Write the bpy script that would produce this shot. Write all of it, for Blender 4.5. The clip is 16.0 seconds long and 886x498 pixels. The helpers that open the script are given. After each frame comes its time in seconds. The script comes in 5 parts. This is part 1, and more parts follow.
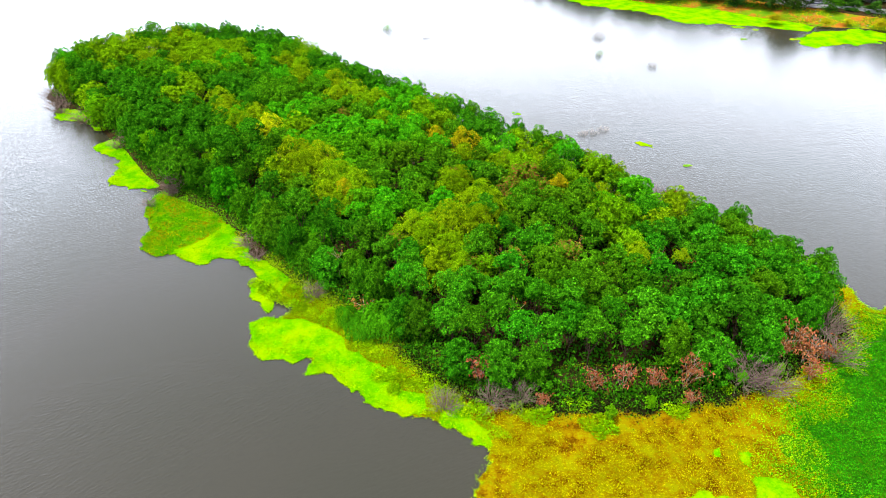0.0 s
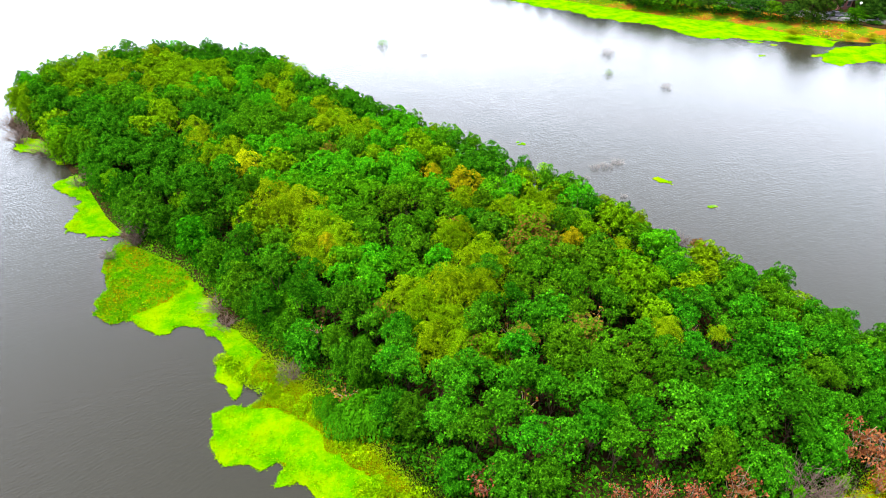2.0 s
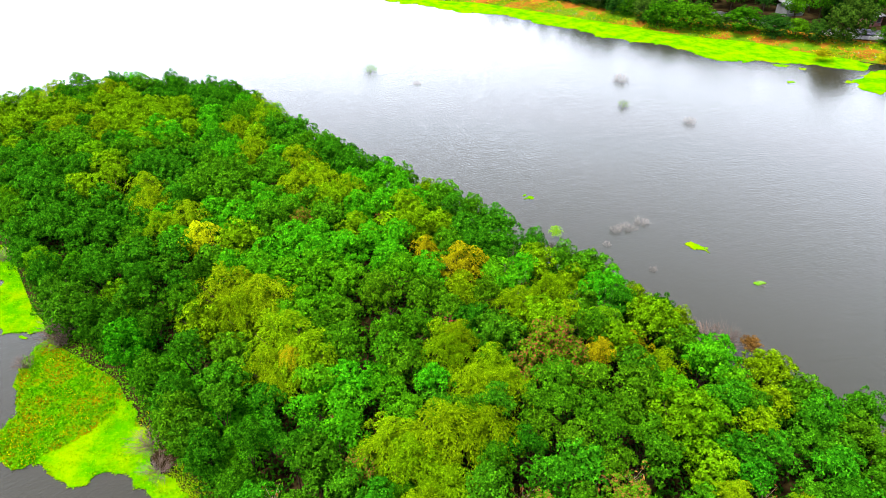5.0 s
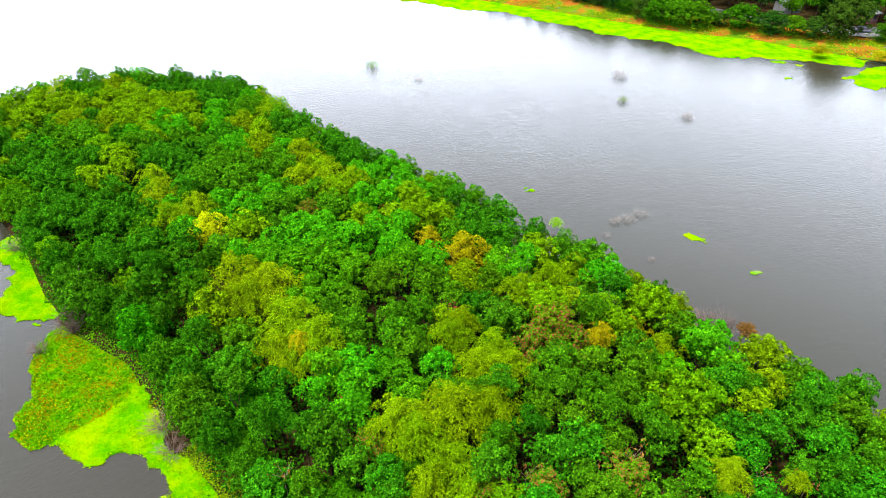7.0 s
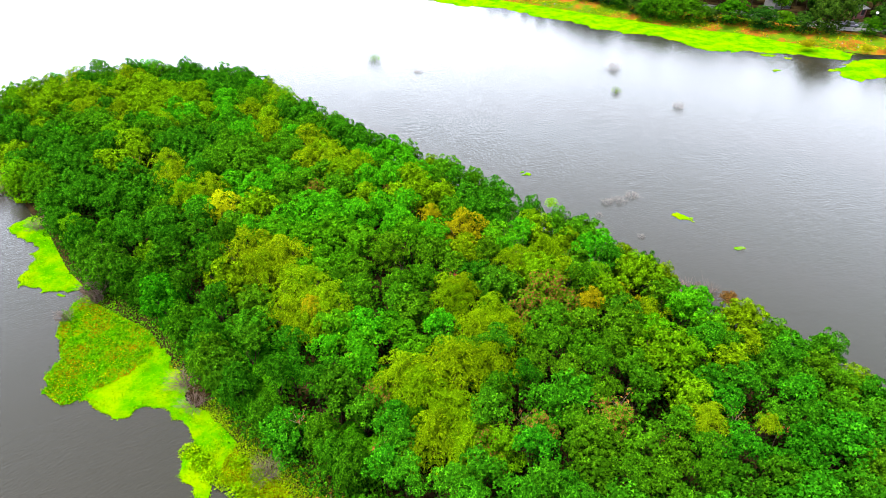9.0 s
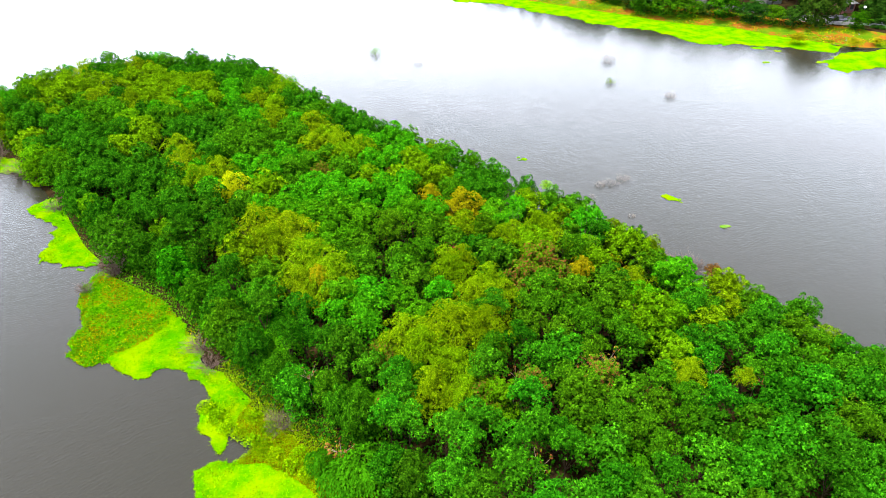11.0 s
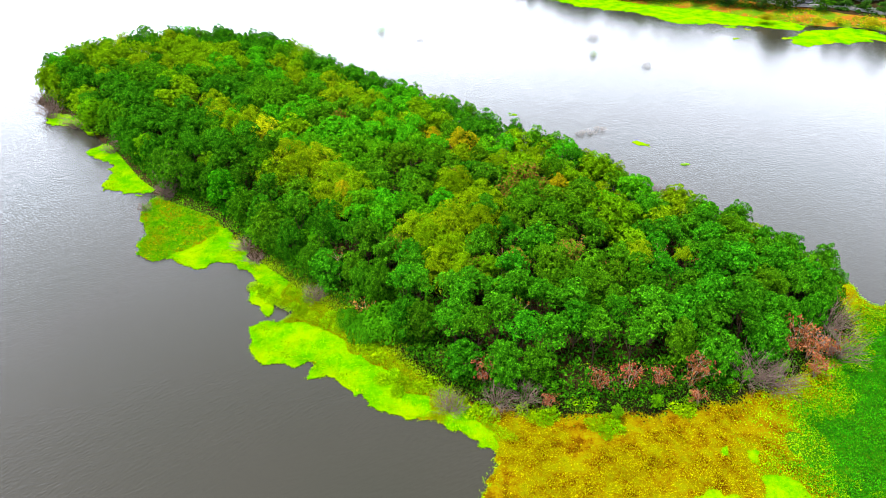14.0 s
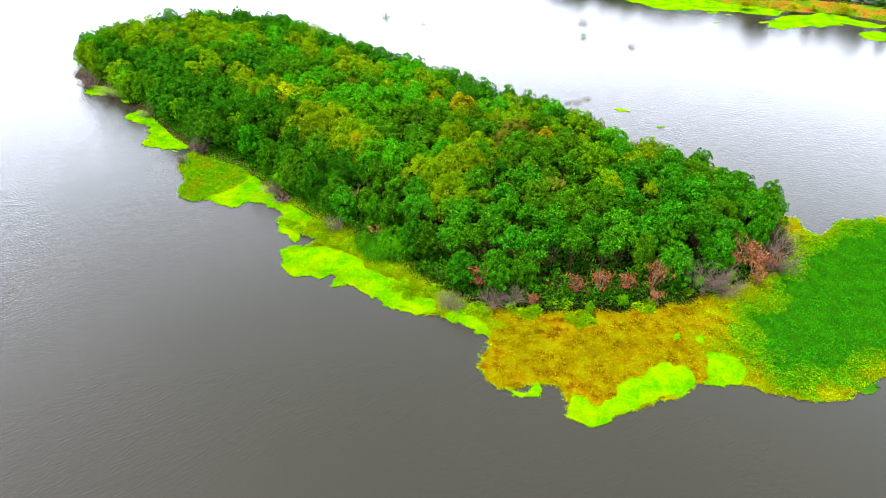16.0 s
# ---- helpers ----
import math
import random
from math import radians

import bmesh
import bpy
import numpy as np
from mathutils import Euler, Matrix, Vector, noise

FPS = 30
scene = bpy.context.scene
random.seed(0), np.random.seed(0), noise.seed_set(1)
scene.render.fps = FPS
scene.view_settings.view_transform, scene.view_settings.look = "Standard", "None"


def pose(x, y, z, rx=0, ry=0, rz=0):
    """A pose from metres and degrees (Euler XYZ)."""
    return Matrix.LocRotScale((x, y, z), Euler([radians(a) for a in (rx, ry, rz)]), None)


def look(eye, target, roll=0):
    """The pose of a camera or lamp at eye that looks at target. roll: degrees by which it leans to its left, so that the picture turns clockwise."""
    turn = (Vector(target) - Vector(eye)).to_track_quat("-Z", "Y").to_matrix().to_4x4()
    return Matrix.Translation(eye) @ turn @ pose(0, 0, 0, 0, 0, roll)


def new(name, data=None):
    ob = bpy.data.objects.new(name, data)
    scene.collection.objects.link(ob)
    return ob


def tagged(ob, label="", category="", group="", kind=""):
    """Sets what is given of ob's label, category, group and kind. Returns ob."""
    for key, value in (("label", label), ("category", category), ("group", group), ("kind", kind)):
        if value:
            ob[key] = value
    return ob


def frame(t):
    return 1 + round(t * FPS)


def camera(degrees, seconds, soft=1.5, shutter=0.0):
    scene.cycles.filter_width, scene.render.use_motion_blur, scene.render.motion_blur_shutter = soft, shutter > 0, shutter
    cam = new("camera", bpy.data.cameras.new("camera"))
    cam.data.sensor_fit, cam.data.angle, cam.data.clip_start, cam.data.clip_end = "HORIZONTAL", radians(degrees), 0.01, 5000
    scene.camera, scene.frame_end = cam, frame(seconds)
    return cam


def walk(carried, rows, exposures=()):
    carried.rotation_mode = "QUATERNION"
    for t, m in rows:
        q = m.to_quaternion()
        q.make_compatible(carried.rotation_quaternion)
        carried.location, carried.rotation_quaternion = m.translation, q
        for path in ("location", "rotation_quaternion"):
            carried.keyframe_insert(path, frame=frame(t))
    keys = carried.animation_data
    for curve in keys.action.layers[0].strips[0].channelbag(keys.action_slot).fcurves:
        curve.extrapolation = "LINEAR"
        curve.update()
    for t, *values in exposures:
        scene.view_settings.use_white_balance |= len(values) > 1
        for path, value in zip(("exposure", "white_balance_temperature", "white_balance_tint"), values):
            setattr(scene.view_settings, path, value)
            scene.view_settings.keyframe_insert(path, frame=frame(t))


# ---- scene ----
cam = camera(71.4, 16.0, soft=0.6)
PATH = [
    (0, (0.386, -0.402, 43.023), (0.358, 1.235, 41.875), 0.4),
    (0.5, (0.352, 1.995, 42.972), (0.325, 3.634, 41.826), 0.5),
    (1, (0.373, 4.77, 43.043), (0.346, 6.408, 41.897), 0.5),
    (1.5, (0.375, 7.876, 43.109), (0.348, 9.514, 41.963), 0.4),
    (2, (0.397, 11.249, 43.165), (0.371, 12.888, 42.018), 0.4),
    (2.5, (0.326, 14.833, 43.156), (0.302, 16.471, 42.01), 0.5),
    (3, (0.44, 18.571, 43.195), (0.414, 20.21, 42.048), 0.4),
    (3.5, (0.435, 22.385, 43.279), (0.41, 24.024, 42.133), 0.4),
    (4, (0.481, 25.337, 43.321), (0.455, 26.976, 42.176), 0.3),
    (4.2, (0.466, 26.096, 43.272), (0.44, 27.739, 42.132), 0.2),
    (5.3, (0.25, 28.35, 43.28), (0.235, 29.99, 42.135), 0.25),
    (6.5, (-0.161, 27.775, 43.277), (-0.175, 29.415, 42.132), 0.3),
    (7, (-0.169, 26.316, 43.344), (-0.182, 27.954, 42.197), 0.3),
    (7.5, (-0.254, 24.499, 43.406), (-0.265, 26.137, 42.258), 0.4),
    (8, (-0.337, 22.639, 43.435), (-0.347, 24.277, 42.287), 0.4),
    (8.5, (-0.352, 21.571, 43.356), (-0.362, 23.21, 42.21), 0.4),
    (9, (-0.355, 21.347, 43.275), (-0.364, 22.987, 42.13), 0.3),
    (10.3, (-0.34, 19.2, 43.15), (-0.348, 20.84, 42.006), 0.25),
    (11.5, (-0.322, 14.445, 43.027), (-0.329, 16.086, 41.884), 0.2),
    (12, (-0.399, 11.972, 42.93), (-0.404, 13.613, 41.787), 0.3),
    (12.5, (-0.419, 9.224, 42.858), (-0.424, 10.865, 41.715), 0.3),
    (13, (-0.515, 6.248, 42.74), (-0.518, 7.89, 41.598), 0.3),
    (13.5, (-0.489, 3.133, 42.669), (-0.494, 4.775, 41.528), 0.2),
    (14, (-0.527, -0.12, 42.535), (-0.531, 1.524, 41.395), 0.2),
    (14.5, (-0.572, -3.39, 42.466), (-0.575, -1.747, 41.326), 0.2),
    (15, (-0.64, -6.817, 42.463), (-0.642, -5.174, 41.322), 0.2),
    (15.5, (-0.682, -10.278, 42.392), (-0.685, -8.635, 41.253), 0.2),
    (16, (-0.698, -13.664, 42.351), (-0.702, -12.02, 41.211), 0.2),
]
walk(cam, [(t, look(eye, target, roll)) for t, eye, target, roll in PATH])

# ---- light: a bright, hazy, overcast day ----
SUN_EL, SUN_AZ = 70.0, -118.0
world = bpy.data.worlds.new("overcast_sky")
scene.world = world
world.use_nodes = True
wn, wl = world.node_tree.nodes, world.node_tree.links
wn.clear()
sky = wn.new("ShaderNodeTexSky")
sky.sky_type = "NISHITA"
sky.sun_disc = False
sky.sun_elevation, sky.sun_rotation = radians(SUN_EL), radians(SUN_AZ)
sky.air_density, sky.dust_density, sky.ozone_density = 1.0, 6.0, 1.0
hs = wn.new("ShaderNodeHueSaturation")
hs.inputs["Saturation"].default_value = 0.2
bg = wn.new("ShaderNodeBackground")
bg.inputs["Strength"].default_value = 0.5
wo = wn.new("ShaderNodeOutputWorld")
# thin white haze that thickens towards the horizon
wt = wn.new("ShaderNodeTexCoord")
wx = wn.new("ShaderNodeSeparateXYZ")
wl.new(wt.outputs["Generated"], wx.inputs[0])
up = wn.new("ShaderNodeMath")
up.operation, up.use_clamp = "SUBTRACT", True
up.inputs[0].default_value = 1.0
wl.new(wx.outputs["Z"], up.inputs[1])
pw = wn.new("ShaderNodeMath")
pw.operation = "POWER"
pw.inputs[1].default_value = 1.7
wl.new(up.outputs[0], pw.inputs[0])
dim = wn.new("ShaderNodeMix")
dim.data_type, dim.blend_type = "RGBA", "MULTIPLY"
dim.inputs[0].default_value, dim.inputs[7].default_value = 1.0, (0.262, 0.258, 0.315, 1)
hz = wn.new("ShaderNodeMix")
hz.data_type = "RGBA"
hz.inputs[7].default_value = (6.9, 7.55, 8.75, 1)
wl.new(pw.outputs[0], hz.inputs[0])
wl.new(sky.outputs[0], hs.inputs["Color"])
wl.new(hs.outputs[0], dim.inputs[6])
wl.new(dim.outputs[2], hz.inputs[6])
wl.new(hz.outputs[2], bg.inputs["Color"])
wl.new(bg.outputs[0], wo.inputs["Surface"])
sun_data = bpy.data.lights.new("sun", "SUN")
sun_data.energy, sun_data.angle, sun_data.color = 6.0, radians(10), (1.0, 0.97, 0.92)
sun = new("sun", sun_data)
sd = Vector((math.sin(radians(SUN_AZ)) * math.cos(radians(SUN_EL)), math.cos(radians(SUN_AZ)) * math.cos(radians(SUN_EL)), math.sin(radians(SUN_EL))))
sun.matrix_world = look(sd * 200, (0, 0, 0))
scene.view_settings.exposure = 1.49


# ---- materials ----
def material(name):
    m = bpy.data.materials.new(name)
    m.use_nodes = True
    n, l = m.node_tree.nodes, m.node_tree.links
    n.clear()
    out = n.new("ShaderNodeOutputMaterial")
    b = n.new("ShaderNodeBsdfPrincipled")
    l.new(b.outputs[0], out.inputs["Surface"])
    return m, n, l, b, out


def ramp(n, l, source, stops):
    r = n.new("ShaderNodeValToRGB")
    e = r.color_ramp.elements
    while len(e) < len(stops):
        e.new(0.5)
    for k, (at, c) in enumerate(stops):
        e[k].position, e[k].color = at, (*c, 1)
    l.new(source, r.inputs[0])
    return r.outputs[0]


def noise_tex(n, l, scale, detail=4.0, rough=0.6, stretch=(1, 1, 1), turn=0.0, vec=None):
    tc = n.new("ShaderNodeTexCoord")
    mp = n.new("ShaderNodeMapping")
    mp.vector_type = "TEXTURE"
    mp.inputs["Scale"].default_value = tuple(1 / s for s in stretch)
    mp.inputs["Rotation"].default_value = (0, 0, radians(turn))
    l.new(tc.outputs["Object"], mp.inputs[0])
    t = n.new("ShaderNodeTexNoise")
    t.inputs["Scale"].default_value, t.inputs["Detail"].default_value, t.inputs["Roughness"].default_value = scale, detail, rough
    l.new(mp.outputs[0], t.inputs["Vector"])
    return t.outputs[0]


def mix(n, l, fac, a, b, kind="MIX"):
    x = n.new("ShaderNodeMix")
    x.data_type, x.blend_type = "RGBA", kind
    for sock, v in ((x.inputs[0], fac), (x.inputs[6], a), (x.inputs[7], b)):
        if isinstance(v, tuple):
            sock.default_value = (*v, 1)
        elif isinstance(v, (int, float)):
            sock.default_value = v
        else:
            l.new(v, sock)
    return x.outputs[2]


def leaf_material(name, dark, mid, light, hue=0.02, through_light=0.04, gloss=0.6, odd=None, odd_share=0.0):
    """Leaves: each leaf its own tone, each plant its own hue; light shines through the blades."""
    m, n, l, b, out = material(name)
    g = n.new("ShaderNodeNewGeometry")
    o = n.new("ShaderNodeObjectInfo")
    a, b2, c2 = np.array(dark), np.array(mid), np.array(light)
    stops = [(0.0, tuple(a * 0.5 + b2 * 0.5)), (0.6, tuple(b2 * 1.2)), (1.0, tuple(b2 * 0.35 + c2 * 0.75))]
    col = ramp(n, l, g.outputs["Random Per Island"], stops)
    if odd:
        c = n.new("ShaderNodeMath")
        c.operation = "FRACT"
        mul = n.new("ShaderNodeMath")
        mul.operation = "MULTIPLY"
        mul.inputs[1].default_value = 57.3
        l.new(g.outputs["Random Per Island"], mul.inputs[0])
        l.new(mul.outputs[0], c.inputs[0])
        lt = n.new("ShaderNodeMath")
        lt.operation = "LESS_THAN"
        lt.inputs[1].default_value = odd_share
        l.new(c.outputs[0], lt.inputs[0])
        col = mix(n, l, lt.outputs[0], col, odd)
    h = n.new("ShaderNodeHueSaturation")
    mr = n.new("ShaderNodeMapRange")
    mr.inputs[3].default_value, mr.inputs[4].default_value = 0.5 - hue, 0.5 + hue
    l.new(o.outputs["Random"], mr.inputs[0])
    l.new(mr.outputs[0], h.inputs["Hue"])
    w = noise_tex(n, l, 0.75, 2)
    mv = n.new("ShaderNodeMapRange")
    mv.inputs[1].default_value, mv.inputs[2].default_value = 0.3, 0.7
    mv.inputs[3].default_value, mv.inputs[4].default_value = 0.75, 1.25
    l.new(w, mv.inputs[0])
    own = n.new("ShaderNodeMapRange")
    own.inputs[3].default_value, own.inputs[4].default_value = 0.57, 0.93
    fr = n.new("ShaderNodeMath")
    fr.operation = "FRACT"
    mu = n.new("ShaderNodeMath")
    mu.operation = "MULTIPLY"
    mu.inputs[1].default_value = 17.7
    l.new(o.outputs["Random"], mu.inputs[0])
    l.new(mu.outputs[0], fr.inputs[0])
    l.new(fr.outputs[0], own.inputs[0])
    both = n.new("ShaderNodeMath")
    both.operation = "MULTIPLY"
    l.new(mv.outputs[0], both.inputs[0])
    l.new(own.outputs[0], both.inputs[1])
    l.new(both.outputs[0], h.inputs["Value"])
    l.new(col, h.inputs["Color"])
    l.new(h.outputs[0], b.inputs["Base Color"])
    b.inputs["Roughness"].default_value = gloss
    b.inputs["Specular IOR Level"].default_value = 0.0
    tr = n.new("ShaderNodeBsdfTranslucent")
    l.new(h.outputs[0], tr.inputs["Color"])
    ms = n.new("ShaderNodeMixShader")
    ms.inputs[0].default_value = through_light
    l.new(b.outputs[0], ms.inputs[1])
    l.new(tr.outputs[0], ms.inputs[2])
    l.new(ms.outputs[0], out.inputs["Surface"])
    return m


def rough_material(name, stops, scale, fine=None, roughness=0.9, bump=0.3, bump_scale=None, stretch=(1, 1, 1), shine=0.2):
    m, n, l, b, out = material(name)
    a = noise_tex(n, l, scale, 5, 0.65, stretch)
    f = noise_tex(n, l, fine or scale * 9, 4, 0.7, stretch)
    s = n.new("ShaderNodeMath")
    s.operation = "MULTIPLY_ADD"
    s.inputs[1].default_value, s.inputs[2].default_value = 0.4, -0.2
    l.new(f, s.inputs[0])
    d = n.new("ShaderNodeMath")
    l.new(a, d.inputs[0])
    l.new(s.outputs[0], d.inputs[1])
    l.new(ramp(n, l, d.outputs[0], [(at, tuple(0.68 * k for k in c)) for at, c in stops]), b.inputs["Base Color"])
    b.inputs["Roughness"].default_value = roughness
    b.inputs["Specular IOR Level"].default_value = shine
    bp = n.new("ShaderNodeBump")
    bp.inputs["Strength"].default_value, bp.inputs["Distance"].default_value = bump, 0.08
    l.new(noise_tex(n, l, bump_scale or scale * 20, 4, 0.7), bp.inputs["Height"])
    l.new(bp.outputs[0], b.inputs["Normal"])
    return m


def water_material():
    m, n, l, b, out = material("murky_water")
    c = ramp(n, l, noise_tex(n, l, 0.02, 4), [(0.3, (0.0095, 0.0098, 0.0055)), (0.7, (0.012, 0.0107, 0.0068))])
    l.new(c, b.inputs["Base Color"])
    b.inputs["Roughness"].default_value = 0.15
    b.inputs["IOR"].default_value = 1.33
    small = noise_tex(n, l, 3.0, 3, 0.6, (0.5, 1.5, 1), 33)
    big = noise_tex(n, l, 0.8, 2, 0.5, (0.5, 1.4, 1), 28)
    calm = noise_tex(n, l, 0.012, 3, 0.5)
    k = n.new("ShaderNodeMapRange")
    k.inputs[1].default_value, k.inputs[2].default_value = 0.35, 0.65
    k.inputs[3].default_value, k.inputs[4].default_value = 0.25, 0.6
    l.new(calm, k.inputs[0])
    add = n.new("ShaderNodeMath")
    add.operation = "MULTIPLY_ADD"
    l.new(big, add.inputs[0])
    add.inputs[1].default_value = 0.55
    l.new(small, add.inputs[2])
    bp = n.new("ShaderNodeBump")
    bp.inputs["Distance"].default_value = 0.08
    l.new(k.outputs[0], bp.inputs["Strength"])
    l.new(add.outputs[0], bp.inputs["Height"])
    l.new(bp.outputs[0], b.inputs["Normal"])
    return m


M_WATER = water_material()
M_GROUND = rough_material("red_soil_and_grass", [(0.3, (0.13, 0.04, 0.006)), (0.46, (0.16, 0.065, 0.006)), (0.52, (0.06, 0.10, 0.002)), (0.7, (0.03, 0.09, 0.002))], 0.16, 1.2, shine=0.0)


def humus_and_tree_shade():
    """The bank's soil is red earth; the island's leaf mould carries painted tree shade."""
    n, l = M_GROUND.node_tree.nodes, M_GROUND.node_tree.links
    b = next(k for k in n if k.type == "BSDF_PRINCIPLED")
    red = b.inputs["Base Color"].links[0].from_socket
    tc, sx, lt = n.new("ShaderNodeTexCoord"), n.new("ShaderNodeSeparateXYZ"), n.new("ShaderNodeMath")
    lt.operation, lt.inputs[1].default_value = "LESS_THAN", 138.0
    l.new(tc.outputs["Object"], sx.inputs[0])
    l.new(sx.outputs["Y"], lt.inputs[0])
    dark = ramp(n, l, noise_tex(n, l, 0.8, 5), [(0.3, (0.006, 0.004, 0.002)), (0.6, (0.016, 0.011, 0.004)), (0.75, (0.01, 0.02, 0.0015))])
    # beyond the bank's top the soil is painted dark, standing in for tree shade
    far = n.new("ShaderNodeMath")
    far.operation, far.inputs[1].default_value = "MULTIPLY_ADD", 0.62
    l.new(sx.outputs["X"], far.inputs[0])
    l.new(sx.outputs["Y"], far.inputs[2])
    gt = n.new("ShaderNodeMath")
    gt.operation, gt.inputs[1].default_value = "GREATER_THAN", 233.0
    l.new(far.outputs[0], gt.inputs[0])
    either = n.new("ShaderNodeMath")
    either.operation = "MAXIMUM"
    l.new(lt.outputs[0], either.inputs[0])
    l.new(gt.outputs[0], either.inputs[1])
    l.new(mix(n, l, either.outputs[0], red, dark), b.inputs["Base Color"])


humus_and_tree_shade()
M_LIME = rough_material("duckweed", [(0.34, (0.028, 0.135, 0.0)), (0.43, (0.045, 0.158, 0.0)), (0.5, (0.068, 0.17, 0.0)), (0.62, (0.11, 0.185, 0.0))], 0.34, 3.5, bump=0.8, bump_scale=9, shine=0.0)
M_BED = rough_material("brown_water_weed", [(0.36, (0.045, 0.02, 0.0003)), (0.44, (0.085, 0.044, 0.0004)), (0.52, (0.115, 0.08, 0.0004)), (0.62, (0.115, 0.115, 0.0005))], 0.6, 6.0, bump=1.0, bump_scale=6, shine=0.0)
M_BARK = rough_material("dark_bark", [(0.3, (0.02, 0.014, 0.009)), (0.7, (0.05, 0.035, 0.022))], 2.0, 12, bump=0.6, stretch=(1, 1, 0.2), shine=0.0)
M_FIELDBASE = rough_material("hyacinth_sheet", [(0.3, (0.006, 0.035, 0.0002)), (0.5, (0.014, 0.07, 0.0003)), (0.7, (0.04, 0.10, 0.0005))], 0.5, 5.0, bump=1.0, bump_scale=6, shine=0.02)
M_SPIT = rough_material("green_and_rust_weed", [(0.38, (0.02, 0.11, 0.0)), (0.47, (0.045, 0.14, 0.0)), (0.53, (0.08, 0.125, 0.0002)), (0.6, (0.10, 0.085, 0.0004))], 0.34, 2.5, bump=1.0, bump_scale=6, shine=0.0)
M_FARGREEN = leaf_material("dull_green_leaves", (0.003, 0.012, 0.001), (0.012, 0.038, 0.003), (0.032, 0.08, 0.005), 0.02)
M_BAMBOO = leaf_material("bamboo_leaves", (0.011, 0.028, 0.0003), (0.045, 0.092, 0.0005), (0.11, 0.175, 0.001), 0.012)
M_CARPAINT = rough_material("dark_blue_car_paint", [(0.3, (0.012, 0.014, 0.03)), (0.7, (0.02, 0.022, 0.045))], 0.6, 6, roughness=0.3, bump=0.0, shine=0.5)
M_LAMPWHITE = rough_material("white_lamp_globe", [(0.3, (0.6, 0.6, 0.58)), (0.7, (0.7, 0.7, 0.68))], 0.6, 6, roughness=0.4, bump=0.0)
M_ASPHALT = rough_material("grey_asphalt", [(0.3, (0.04, 0.04, 0.042)), (0.7, (0.065, 0.064, 0.062))], 0.5, 6, bump=0.2)
M_WHITEWASH = rough_material("weathered_whitewash", [(0.3, (0.16, 0.155, 0.15)), (0.7, (0.26, 0.25, 0.24))], 0.6, 6, bump=0.2)
M_PLASTER = rough_material("grey_weathered_plaster", [(0.3, (0.07, 0.07, 0.07)), (0.7, (0.13, 0.128, 0.125))], 0.6, 6, bump=0.2)
M_PINK = rough_material("faded_pink_plaster", [(0.3, (0.2, 0.07, 0.065)), (0.7, (0.28, 0.12, 0.11))], 0.6, 6, bump=0.2)
M_SHEET = rough_material("grey_sheet_roof", [(0.3, (0.07, 0.07, 0.075)), (0.7, (0.13, 0.13, 0.14))], 0.6, 6, roughness=0.6, bump=0.1)
M_DARKGAP = rough_material("dark_opening", [(0.3, (0.015, 0.015, 0.018)), (0.7, (0.03, 0.03, 0.034))], 0.6, 6, roughness=0.4, bump=0.1)
M_PALE_BARK = rough_material("pale_bark", [(0.3, (0.10, 0.07, 0.045)), (0.7, (0.2, 0.15, 0.11))], 2.0, 12, bump=0.4, shine=0.05)
M_TWIG = rough_material("brown_twigs", [(0.3, (0.06, 0.04, 0.031)), (0.7, (0.13, 0.095, 0.078))], 2.0, 12, bump=0.2, shine=0.0)
M_GREYTWIG = rough_material("bleached_twigs", [(0.3, (0.12, 0.105, 0.09)), (0.7, (0.24, 0.21, 0.19))], 2.0, 12, bump=0.2, shine=0.0)
M_STRAW = leaf_material("yellow_green_bush_leaves", (0.05, 0.05, 0.0005), (0.11, 0.105, 0.001), (0.19, 0.165, 0.002), 0.01)
M_RUSTLEAF = leaf_material("pale_rust_leaves", (0.04, 0.018, 0.003), (0.085, 0.042, 0.008), (0.14, 0.075, 0.018), 0.012)
# Near-black leaf colour that stands in for shade under the front trees.
M_RIMSHADE = leaf_material("rim_shade_leaves", (0.003, 0.0025, 0.001), (0.007, 0.006, 0.002), (0.014, 0.014, 0.004), 0.01)
M_GREEN = leaf_material("green_leaves", (0.005, 0.022, 0.0005), (0.017, 0.064, 0.001), (0.052, 0.15, 0.002), 0.01)
M_EMERALD = leaf_material("emerald_leaves", (0.006, 0.04, 0.0006), (0.018, 0.1, 0.0011), (0.055, 0.2, 0.002), 0.012)
M_SAGE = leaf_material("light_green_leaves", (0.012, 0.03, 0.0003), (0.047, 0.098, 0.0006), (0.105, 0.185, 0.0015), 0.016)
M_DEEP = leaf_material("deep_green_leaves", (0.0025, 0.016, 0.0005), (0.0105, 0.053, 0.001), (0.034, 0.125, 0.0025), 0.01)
M_FRONT = leaf_material("dark_emerald_leaves", (0.0035, 0.024, 0.0006), (0.0115, 0.067, 0.0012), (0.042, 0.18, 0.003), 0.01)
M_OLIVE = leaf_material("olive_leaves", (0.014, 0.034, 0.0003), (0.053, 0.1, 0.0006), (0.125, 0.19, 0.0015), 0.012)
M_YELLOW = leaf_material("yellow_leaves", (0.05, 0.06, 0.0005), (0.14, 0.165, 0.001), (0.26, 0.27, 0.0015), 0.008)
M_FRESH = leaf_material("fresh_green_leaves", (0.009, 0.035, 0.0003), (0.034, 0.11, 0.0008), (0.08, 0.19, 0.0014), 0.014)
M_RUSTY = leaf_material("green_and_rust_leaves", (0.012, 0.04, 0.001), (0.03, 0.08, 0.001), (0.06, 0.125, 0.002), 0.012, odd=(0.1, 0.042, 0.01), odd_share=0.32)
